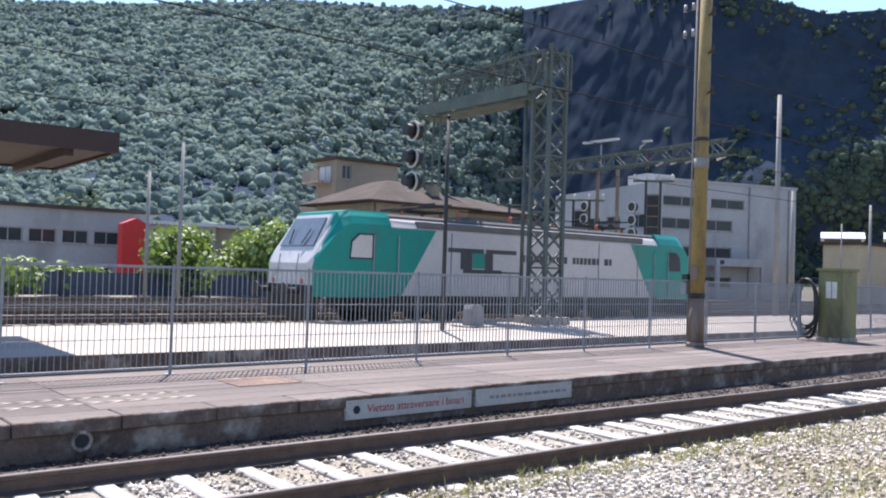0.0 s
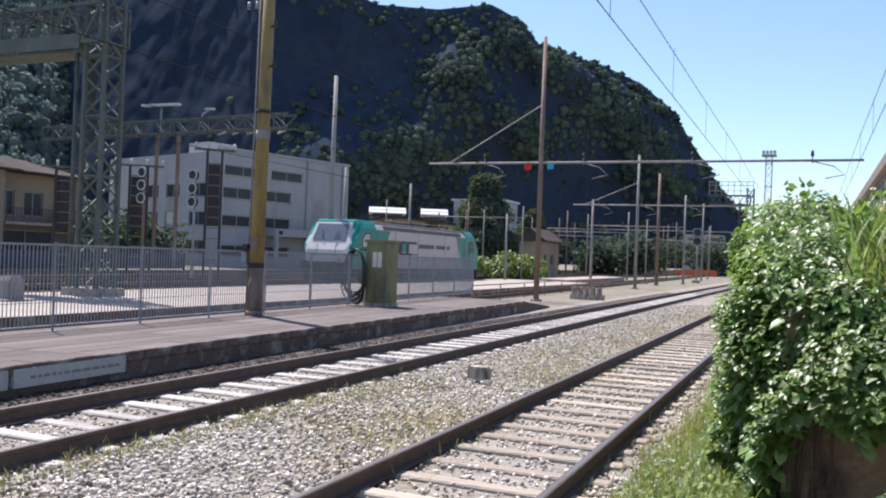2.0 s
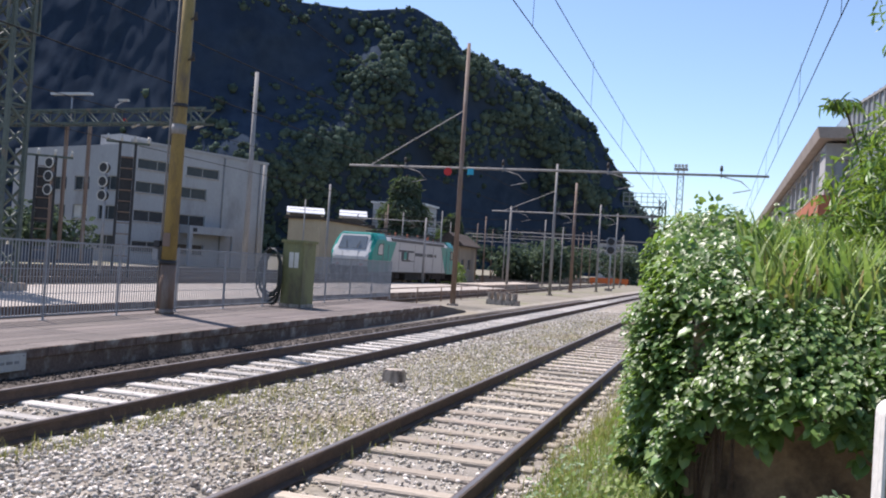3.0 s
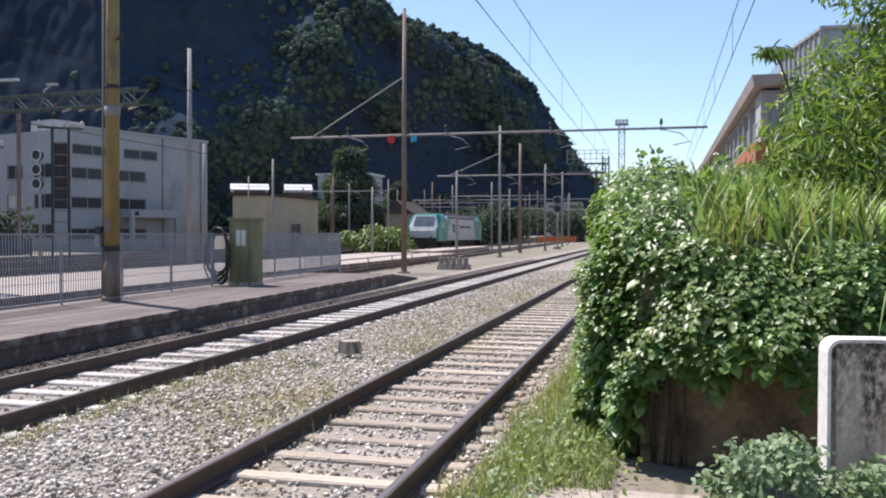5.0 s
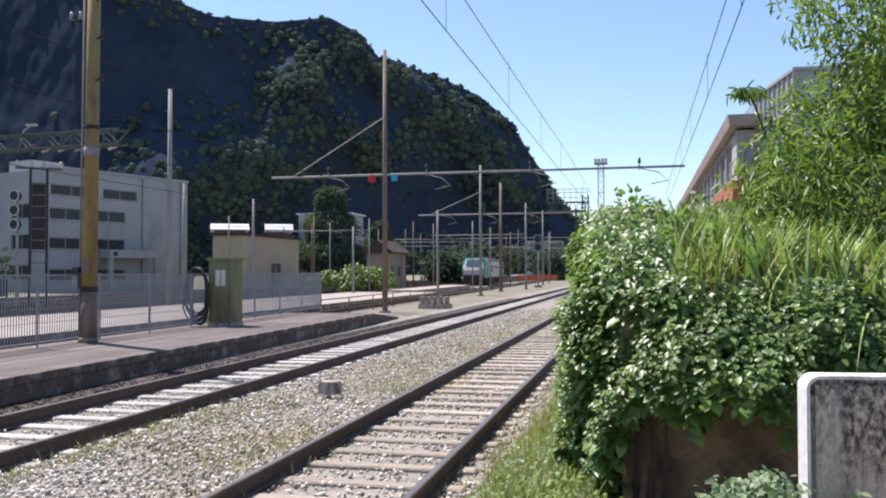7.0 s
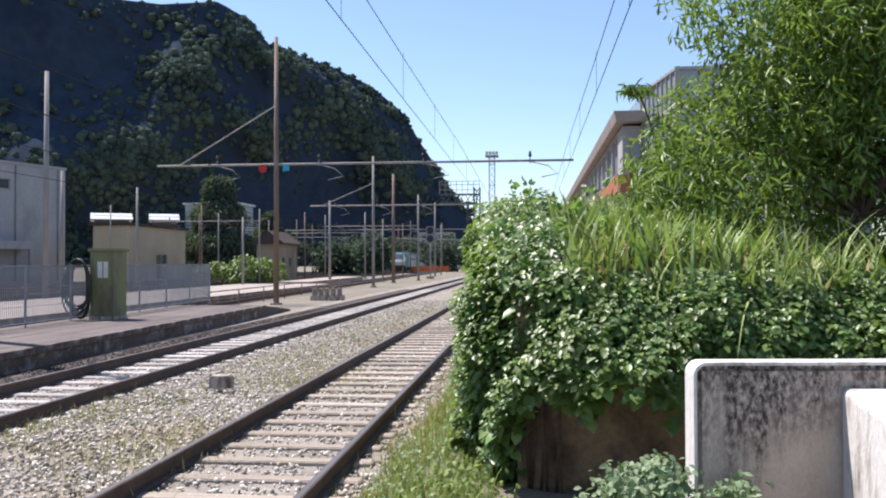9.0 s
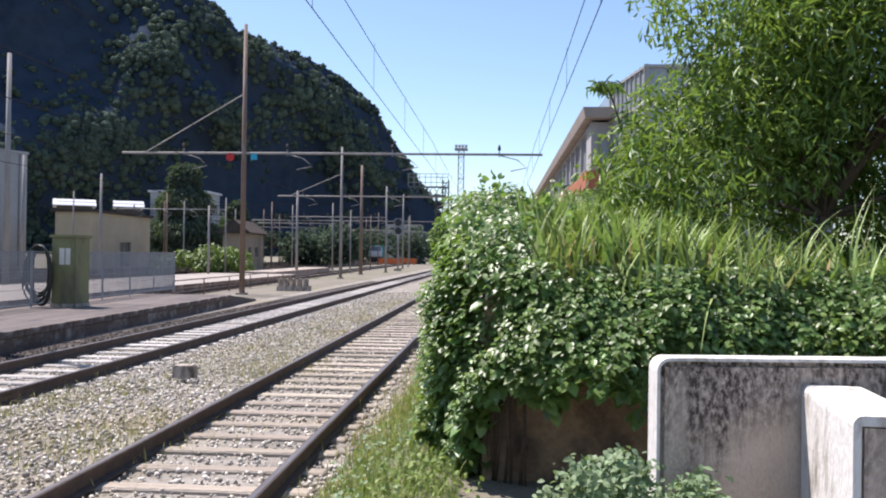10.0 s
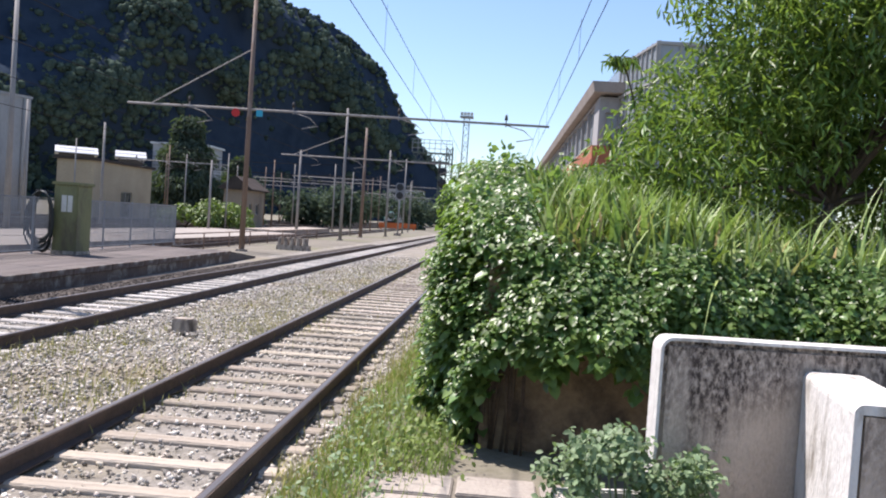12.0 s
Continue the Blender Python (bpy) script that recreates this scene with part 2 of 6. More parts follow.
M["brown_wall"] = material("tan_plaster_wall", (0.31, 0.25, 0.185), (0.24, 0.195, 0.145), 0.9, scale=0.3, fine=6, bump=0.1, dirt=(0.19, 0.155, 0.12), dirt_scale=0.3, dirt_amount=0.35, stretch=(1, 1, 0.4))
M["ochre_wall"] = material("cream_wall", (0.46, 0.38, 0.26), (0.36, 0.295, 0.2), 0.9, scale=0.3, fine=6, bump=0.1)
M["roof_tile"] = material("grey_brown_roof", (0.082, 0.066, 0.057), (0.05, 0.042, 0.037), 0.95, scale=0.6, fine=6, bump=0.4, spec=0.1)
M["roof_white"] = material("pale_metal_roof", (0.55, 0.56, 0.57), (0.42, 0.43, 0.44), 0.4, scale=0.5, fine=6, bump=0.1)
M["glass"] = material("dark_window_glass", (0.022, 0.028, 0.035), (0.04, 0.045, 0.05), 0.2, scale=0.5, fine=3, bump=0.0, spec=0.25)
# grey-blue base colour holds part of the sky's reflection
M["screen"] = material("pale_windscreen_glass", (0.13, 0.155, 0.175), (0.09, 0.11, 0.125), 0.12, scale=0.6, fine=3, bump=0.0, spec=0.7)
M["frame"] = material("grey_window_frame", (0.35, 0.35, 0.34), (0.28, 0.28, 0.27), 0.6, bump=0.0)
M["shutter"] = material("roller_shutter", (0.5, 0.48, 0.43), (0.42, 0.4, 0.36), 0.7, bump=0.1, scale=1, fine=12)
M["teal"] = material("teal_locomotive_paint", (0.0, 0.22, 0.175), (0.0, 0.185, 0.15), 0.35, scale=0.8, fine=8, bump=0.02, dirt=(0.03, 0.17, 0.13), dirt_scale=0.6, dirt_amount=0.3)
M["loco_grey"] = material("light_grey_locomotive_paint", (0.46, 0.44, 0.42), (0.40, 0.38, 0.36), 0.45, scale=0.6, fine=8, bump=0.02, dirt=(0.36, 0.33, 0.3), dirt_scale=0.5, dirt_amount=0.3)
M["loco_white"] = material("white_locomotive_paint", (0.52, 0.52, 0.51), (0.42, 0.42, 0.41), 0.35, scale=0.8, fine=8, bump=0.02)
M["loco_roof"] = material("grey_locomotive_roof", (0.13, 0.125, 0.12), (0.09, 0.085, 0.08), 0.7, scale=1.2, fine=10, bump=0.1)
M["loco_under"] = material("dusty_running_gear", (0.05, 0.042, 0.036), (0.03, 0.026, 0.023), 0.8, scale=2, fine=20, bump=0.2)
M["red"] = material("red_paint", (0.5, 0.02, 0.02), (0.4, 0.02, 0.02), 0.5, bump=0.0)
M["blue"] = material("cyan_sign_paint", (0.02, 0.35, 0.5), (0.02, 0.3, 0.45), 0.5, bump=0.0)
M["orange"] = material("orange_barrier", (0.65, 0.14, 0.03), (0.5, 0.12, 0.03), 0.6, bump=0.0)
M["brick_red"] = material("terracotta_panel", (0.42, 0.15, 0.08), (0.34, 0.12, 0.07), 0.8, scale=1, fine=10, bump=0.1)
M["canopy"] = material("dark_brown_canopy", (0.055, 0.032, 0.027), (0.04, 0.024, 0.02), 0.7, scale=1, fine=12, bump=0.15)
M["pale_blue"] = material("pale_blue_glazing", (0.30, 0.335, 0.36), (0.23, 0.265, 0.29), 0.2, scale=0.4, fine=3, bump=0.0)


# ---- builders ----
def thing(name, label, category, m=None, group="", kind=""):
    ob = tagged(new(name), label, category, group, kind)
    if m is not None:
        ob.matrix_basis = m
    return ob


def link_mesh(name, me, mat, parent=None, label=""):
    me.materials.append(mat)
    ob = new(name, me)
    if parent is not None:
        ob.parent = parent
    if label:
        ob["label"] = label
    return ob


def part(name, bm, mat, parent=None, label="", bevel=0.0):
    if bevel:
        bmesh.ops.bevel(bm, geom=[e for e in bm.edges if e.calc_length() > bevel * 2.5], offset=bevel, segments=2, affect="EDGES", clamp_overlap=True)
    bmesh.ops.recalc_face_normals(bm, faces=bm.faces)
    me = bpy.data.meshes.new(name)
    bm.to_mesh(me)
    bm.free()
    return link_mesh(name, me, mat, parent, label)


def box(x0, x1, y0, y1, z0, z1, bm=None):
    bm = bm or bmesh.new()
    v = [bm.verts.new((x, y, z)) for x in (x0, x1) for y in (y0, y1) for z in (z0, z1)]
    for f in ((0, 1, 3, 2), (4, 6, 7, 5), (0, 4, 5, 1), (2, 3, 7, 6), (0, 2, 6, 4), (1, 5, 7, 3)):
        bm.faces.new([v[i] for i in f])
    return bm


def tube(p, q, r0, r1=None, n=10, bm=None):
    bm = bm or bmesh.new()
    r1 = r0 if r1 is None else r1
    p, q = Vector(p), Vector(q)
    d = (q - p).normalized()
    a = d.orthogonal().normalized()
    b = d.cross(a)
    ring = [[bm.verts.new(c + r * (math.cos(t) * a + math.sin(t) * b)) for t in (2 * math.pi * i / n for i in range(n))] for c, r in ((p, r0), (q, r1))]
    for i in range(n):
        f = bm.faces.new((ring[0][i], ring[0][(i + 1) % n], ring[1][(i + 1) % n], ring[1][i]))
        f.smooth = n > 6
    bm.faces.new(ring[0][::-1])
    bm.faces.new(ring[1])
    return bm


def bar(p, q, w, h=None, bm=None):
    """A square bar from p to q."""
    bm = bm or bmesh.new()
    h = h or w
    p, q = Vector(p), Vector(q)
    d = (q - p).normalized()
    up = Vector((0, 0, 1)) if abs(d.z) < 0.95 else Vector((0, 1, 0))
    a = d.cross(up).normalized() * w / 2
    b = a.cross(d).normalized() * h / 2
    rings = [[bm.verts.new(c + s * a + t * b) for s, t in ((-1, -1), (1, -1), (1, 1), (-1, 1))] for c in (p, q)]
    for i in range(4):
        bm.faces.new((rings[0][i], rings[0][(i + 1) % 4], rings[1][(i + 1) % 4], rings[1][i]))
    bm.faces.new(rings[0][::-1])
    bm.faces.new(rings[1])
    return bm


def prism(profile, axis, lo, hi, bm=None):
    """A closed profile pushed along an axis: 'x' takes (y, z), 'y' takes (x, z), 'z' takes (x, y)."""
    bm = bm or bmesh.new()
    put = {"x": lambda u, v, w: (w, u, v), "y": lambda u, v, w: (u, w, v), "z": lambda u, v, w: (u, v, w)}[axis]
    rows = [[bm.verts.new(put(u, v, w)) for u, v in profile] for w in (lo, hi)]
    n = len(profile)
    for i in range(n):
        bm.faces.new((rows[0][i], rows[0][(i + 1) % n], rows[1][(i + 1) % n], rows[1][i]))
    bm.faces.new(rows[0][::-1])
    bm.faces.new(rows[1])
    return bm


def path_tube(points, r, n=6, bm=None):
    bm = bm or bmesh.new()
    pts = [Vector(p) for p in points]
    rows = []
    for i, p in enumerate(pts):
        d = (pts[min(i + 1, len(pts) - 1)] - pts[max(i - 1, 0)]).normalized()
        up = Vector((0, 0, 1)) if abs(d.z) < 0.9 else Vector((1, 0, 0)) if abs(d.x) < 0.5 else Vector((0, 1, 0))
        if rows and closed_up is not None:
            up = closed_up
        a = d.cross(up).normalized()
        closed_up = a.cross(d).normalized()
        rows.append([bm.verts.new(p + r * (math.cos(t) * a + math.sin(t) * closed_up)) for t in (2 * math.pi * k / n for k in range(n))])
    for ra, rb_ in zip(rows, rows[1:]):
        for k in range(n):
            bm.faces.new((ra[k], ra[(k + 1) % n], rb_[(k + 1) % n], rb_[k])).smooth = True
    bm.faces.new(rows[0][::-1])
    bm.faces.new(rows[-1])
    return bm


def mass(name, verts, faces, mat, parent=None, smooth=False, label=""):
    """One mesh from numpy arrays: verts (n, 3), faces (m, 3 or 4)."""
    me = bpy.data.meshes.new(name)
    k = faces.shape[1]
    me.vertices.add(len(verts))
    me.vertices.foreach_set("co", np.ascontiguousarray(verts, dtype=np.float32).ravel())
    me.loops.add(faces.size)
    me.loops.foreach_set("vertex_index", np.ascontiguousarray(faces, dtype=np.int32).ravel())
    me.polygons.add(len(faces))
    me.polygons.foreach_set("loop_start", np.arange(0, faces.size, k, dtype=np.int32))
    me.polygons.foreach_set("loop_total", np.full(len(faces), k, dtype=np.int32))
    me.update(calc_edges=True)
    me.validate()
    if smooth:
        me.polygons.foreach_set("use_smooth", np.ones(len(faces), dtype=bool))
    return link_mesh(name, me, mat, parent, label)


def unit_sphere(level):
    bm = bmesh.new()
    bmesh.ops.create_icosphere(bm, subdivisions=level, radius=1.0)
    v = np.array([x.co for x in bm.verts])
    f = np.array([[y.index for y in x.verts] for x in bm.faces])
    bm.free()
    return v, f


def spin_z(a):
    c, s, o, i = np.cos(a), np.sin(a), np.zeros_like(a), np.ones_like(a)
    return np.array([[c, -s, o], [s, c, o], [o, o, i]]).transpose(2, 0, 1)


def random_turn(rng, n, flat=None):
    """n random turns; flat: how far they lean out of the horizontal, in radians."""
    if flat is None:
        q = rng.normal(size=(n, 4))
        q /= np.linalg.norm(q, axis=1)[:, None]
        w, x, y, z = q.T
        return np.array([[1 - 2 * (y * y + z * z), 2 * (x * y - w * z), 2 * (x * z + w * y)], [2 * (x * y + w * z), 1 - 2 * (x * x + z * z), 2 * (y * z - w * x)], [2 * (x * z - w * y), 2 * (y * z + w * x), 1 - 2 * (x * x + y * y)]]).transpose(2, 0, 1)
    a = rng.normal(0, flat, n)
    c, s, o, i = np.cos(a), np.sin(a), np.zeros(n), np.ones(n)
    rx = np.array([[i, o, o], [o, c, -s], [o, s, c]]).transpose(2, 0, 1)
    return spin_z(rng.uniform(0, 2 * math.pi, n)) @ rx


def scatter(name, base_v, base_f, at, turn, size, mat, parent=None, smooth=False, jitter=0.0, rng=None, label=""):
    """Many copies of one small shape in one mesh. size: (n,) or (n, 3)."""
    size = np.asarray(size)
    size = size[:, None] * np.ones(3) if size.ndim == 1 else size
    v = base_v[None] * size[:, None, :]
    if jitter:
        v = v * (1 + rng.normal(0, jitter, (len(at), len(base_v), 1)))
    v = np.einsum("nij,nkj->nki", turn, v) + at[:, None, :]
    f = base_f[None] + (np.arange(len(at)) * len(base_v))[:, None, None]
    return mass(name, v.reshape(-1, 3), f.reshape(-1, base_f.shape[1]), mat, parent, smooth, label)


SKEW = pose(0, 0, 0, 0, 0, 1.72)      # the far platforms and tracks run at a slight angle to the near ones


# ---- ground, tracks and platforms ----
ground = tagged(part("ground", prism([(-4200, -4200), (4200, -4200), (4200, 4200), (-4200, 4200)], "z", -0.6, -0.2), M["ground"]), "dusty gravel and weeds of the railway yard", "ground", kind="structure")
bed = tagged(part("ballast_bed", box(-9.6, -0.95, -14, 320, -0.3, -0.19), M["ballast_bed"]), "pale ballast bed under the near tracks", "ballast", kind="structure")
tagged(part("ballast_strip", box(-8.9, -7.55, -14, 60, -0.29, -0.176), M["dark_brown_ballast"]), "dark ballast strip under the platform edge", "ballast", kind="structure")
verge = tagged(part("verge", box(-0.95, 9, -14, 60, -0.3, -0.12), M["ground"]), "grassy earth verge beside the track", "ground", kind="structure")


def rail_mesh(y0, y1):
    p = [(-0.065, -0.16), (0.065, -0.16), (0.065, -0.147), (0.012, -0.13), (0.009, -0.05), (0.034, -0.036), (0.034, -0.004), (-0.034, -0.004), (-0.034, -0.036), (-0.009, -0.05), (-0.012, -0.13), (-0.065, -0.147)]
    return prism(p, "y", y0, y1)


TIE = {}


def tie_mesh(kind):
    if kind not in TIE:
        bm = box(-0.98, 0.98, -0.09, 0.09, -0.3, -0.155)
        if kind == "wood":
            bm = box(-0.98, 0.98, -0.085, 0.085, -0.3, -0.15)
        bmesh.ops.bevel(bm, geom=list(bm.edges), offset=0.015, segments=1, affect="EDGES")
        me = bpy.data.meshes.new("tie")
        bm.to_mesh(me)
        bm.free()
        me.materials.append(M["tie_wood"] if kind == "wood" else M["tie_concrete"])
        TIE[kind] = me
    return TIE[kind]


def railway_track(x, y0, y1, kind, label, m=Matrix(), near=70.0, first=0.0, ties=True, step=0.655):
    tr = thing("railway_track", label, "railway track", m, group="tracks of the yard", kind="structure")
    for s in (-0.7525, 0.7525):
        r = part("rail", rail_mesh(y0, y1), M["rail_side"], tr)
        r.location.x = x + s
        h = part("rail_head", prism([(-0.026, -0.006), (0.026, -0.006), (0.022, 0.001), (-0.022, 0.001)], "y", y0, y1), M["rail_top"], tr, "worn shiny rail head")
        h.location.x = x + s
    rng = random.Random(int(abs(x) * 10))
    y = first
    far = bmesh.new()
    while y < y1 and ties:
        if y < near:
            o = new("tie", tie_mesh(kind))
            o.parent = tr
            o.location = (x + rng.uniform(-0.04, 0.04), y, rng.uniform(-0.006, 0.006))
            o.rotation_euler.z = rng.gauss(0, 0.008)
        elif y < 180:
            box(x - 0.98, x + 0.98, y - 0.09, y + 0.09, -0.3, -0.155, far)
        y += step + rng.uniform(-0.012, 0.012)
    if far.verts:
        tagged(part("tie_row", far, M["tie_wood"] if kind == "wood" else M["tie_concrete"], tr), kind="stuff")
    else:
        far.free()
    return tr


railway_track(-2.45, -12, 300, "wood", "rusty rails on weathered sleepers in pale ballast", near=60, first=-11.45, step=0.65)
railway_track(-6.70, -12, 300, "concrete", "rusty rails on pale concrete sleepers beside the platform", near=60, first=-11.54, step=0.63)
railway_track(-13.1, -20, 300, "wood", "rusty rails sunk between two platforms", SKEW, near=0, first=-10)
for k, xx in enumerate((-22.8, -27.3, -31.8, -36.5, -41.0)):
    railway_track(xx, -60, 320, "wood", "rusty rails of the far yard", Matrix(), near=-50, first=-20 if k < 3 else 400)

# the near island platform: paving, edge stones, dark wall
EDGE, FENCE, BACK = -8.45, -11.25, -11.75
platform = thing("platform_near", "low island platform with worn pinkish paving", "platform", SKEW, kind="structure")
part("paving", box(BACK, EDGE - 0.42, -16, 30.0, -0.25, 0.205), M["paving"], platform)
part("platform_wall", box(EDGE - 0.34, EDGE - 0.04, -16, 30.0, -0.25, 0.09), M["kerb_face"], platform, "grimy dark platform wall")
part("ramp", prism([(30.0, -0.25), (30.0, 0.2), (33.8, -0.12), (33.8, -0.25)], "x", BACK, EDGE - 0.05), M["paving"], platform)
me_edge = None
for i in range(46):
    y = -15.9 + i * 1.0
    if me_edge is None:
        bm = box(-0.4, 0, 0.006, 0.994, 0.07, 0.213)
        bmesh.ops.bevel(bm, geom=list(bm.edges), offset=0.012, segments=1, affect="EDGES")
        me_edge = bpy.data.meshes.new("edge_stone")
        bm.to_mesh(me_edge)
        bm.free()
        me_edge.materials.append(M["paving"])
        me_edge.materials.append(M["kerb_face"])
        for f in me_edge.polygons:
            f.material_index = 1 if f.normal.x > 0.6 else 0
    o = new("edge_stone", me_edge)
    o.parent = platform
    o.location = (EDGE + random.uniform(-0.008, 0.008), y, random.uniform(-0.004, 0.004))
# rows of narrow paving strips
strip = bpy.data.meshes.new("paving_strip")
bm = box(0, 0.385, 0.004, 2.996, 0.19, 0.2125)
bmesh.ops.bevel(bm, geom=[e for e in bm.edges if all(v.co.z > 0.2 for v in e.verts)], offset=0.006, segments=1, affect="EDGES")
bm.to_mesh(strip)
bm.free()
strip.materials.append(M["paving"])
for i in range(7):
    for j in range(15):
        o = new("paving_strip", strip)
        o.parent = platform
        o.location = (EDGE - 0.40 - 0.395 * (i + 1), -15 + j * 3.0, random.uniform(-0.003, 0.002))
# two rows of pale chevrons on the paving
chev = bpy.data.meshes.new("chevron")
bm = prism([(-0.075, -0.1), (0.0, 0.02), (0.075, -0.1), (0.075, -0.03), (0.0, 0.1), (-0.075, -0.03)], "z", 0.2, 0.2165)
bm.to_mesh(chev)
bm.free()
chev.materials.append(M["slab"])
for i in range(2):
    for j in range(34):
        o = new("chevron", chev)
        o.parent = platform
        o.location = (-9.32 - 0.36 * i + random.uniform(-0.02, 0.02), -2.6 + 0.205 * j + random.uniform(-0.015, 0.015), random.uniform(-0.003, 0.0))
        o.rotation_euler.z = random.uniform(-0.15, 0.15)
part("manhole_cover", box(-10.5, -9.75, 5.0, 5.9, 0.2, 0.2185), M["kerb_face"], platform, "dark metal service cover in the paving")

far_platform = thing("platform_far", "sunlit concrete island platform", "platform", None, kind="structure")
part("paving", box(-21.15, -14.65, -40, 62.0, -0.25, 0.17), material("pale_platform", (0.35, 0.315, 0.275), (0.255, 0.225, 0.195), 0.85, scale=0.5, fine=12, bump=0.2, dirt=(0.3, 0.24, 0.19), dirt_scale=0.2, dirt_amount=0.4), far_platform)
part("platform_wall", box(-14.65, -14.6, -40, 62.0, -0.25, 0.165), M["kerb_face"], far_platform)
part("platform_wall", box(-21.2, -21.15, -40, 62.0, -0.25, 0.165), M["kerb_face"], far_platform)


# ---- signs on the platform wall ----
def text_mesh(name, body, size, mat, parent, m):
    cu = bpy.data.curves.new(name, "FONT")
    cu.body, cu.size, cu.extrude, cu.align_y = body, size, 0.001, "CENTER"
    tmp = bpy.data.objects.new(name, cu)
    me = bpy.data.meshes.new_from_object(tmp)
    bpy.data.objects.remove(tmp)
    ob = link_mesh(name, me, mat, parent)
    ob.matrix_basis = m
    return ob


def edge_sign(y, length, words, mat):
    s = thing("warning_sign", "long white warning sign with lettering on platform wall", "sign", SKEW @ pose(EDGE + 0.012, y, 0.045), group="signs on the platform wall")
    part("panel", box(-0.05, 0, 0, length, -0.115, 0.115), M["white_sign"], s, bevel=0.004)
    if words:
        at = 0.3
        for word in words.split():
            ob = text_mesh("word", word, 0.138, mat, s, pose(0.003, at, 0, 90, 0, 90))
            at += max(v.co.x for v in ob.data.vertices) + 0.045
        part("emblem", tube((0.0, 0.15, 0), (0.004, 0.15, 0), 0.05, n=16), M["dark_metal"], s, "round emblem")
    else:
        y2, rr = 0.25, random.Random(4)
        while y2 < length - 0.2:
            w = rr.uniform(0.05, 0.16)
            part("lettering_bar", box(0, 0.004, y2, min(y2 + w, length - 0.1), -0.02, 0.018), M["grey_pole"], s)
            y2 += w + 0.035
    for yy in (0.05, length - 0.05):
        part("bolt", tube((0, yy, 0.08), (0.008, yy, 0.08), 0.01, n=6), M["galv"], s)
    return s


edge_sign(5.72, 1.98, "Vietato attraversare i binari", M["red_text"])
edge_sign(7.78, 1.9, "", M["black_text"])
drain = thing("drain_ring", "pale round drain opening in the platform wall", "drain", SKEW @ pose(EDGE + 0.01, 2.72, 0.0))
bm = bmesh.new()
for i in range(16):
    a, b = 2 * math.pi * i / 16, 2 * math.pi * (i + 1) / 16
    bar((0, 0.085 * math.cos(a), 0.085 * math.sin(a)), (0, 0.085 * math.cos(b), 0.085 * math.sin(b)), 0.03, 0.03, bm)
part("rim", bm, M["concrete"], drain)
# solid disc in place of a hole, the hole's shade given by dark colour
part("opening", tube((-0.02, 0, 0), (0.002, 0, 0), 0.075, n=16), M["dark_metal"], drain)

# ---- fence along the platform ----
fence = thing("platform_fence", "grey galvanised bar fence with thin posts on the platform", "fence", SKEW @ pose(FENCE, 0, 0.2))
bar_me = bpy.data.meshes.new("bar")
bm = box(-0.011, 0.011, -0.002, 0.002, 0.12, 1.44)
bm.to_mesh(bar_me)
bm.free()
bar_me.materials.append(M["galv"])
bm = bmesh.new()
for i in range(26):
    y = 0.07 + i * 0.0795
    box(-0.011, 0.011, y - 0.002, y + 0.002, 0.12, 1.44, bm)
grate = bpy.data.meshes.new("bar_panel")
bm.to_mesh(grate)
bm.free()
grate.materials.append(M["galv"])
n_post = 20
for i in range(n_post):
    y = -7.98 + i * 2.12
    part("post", box(-0.017, 0.017, y - 0.017, y + 0.017, -0.02, 1.5), M["galv"], fence, bevel=0.004)
    part("base_plate", box(-0.07, 0.07, y - 0.07, y + 0.07, 0.005, 0.02), M["galv"], fence)
    if i < n_post - 1:
        if 4 <= i < 15:
            for k in range(26):
                o = new("bar", bar_me)
                o.parent = fence
                o.location.y = y + 0.07 + k * 0.0795
        else:
            o = tagged(new("bar_panel", grate), kind="stuff")
            o.parent = fence
            o.location.y = y
        for zz in (0.5, 0.95):
            part("cross_wire", tube((0, y + 0.03, zz), (0, y + 2.09, zz), 0.006, n=5), M["galv"], fence)
        part("top_rail", box(-0.02, 0.02, y + 0.03, y + 2.09, 1.44, 1.475), M["galv"], fence)
        part("bottom_rail", box(-0.02, 0.02, y + 0.03, y + 2.09, 0.09, 0.12), M["galv"], fence)


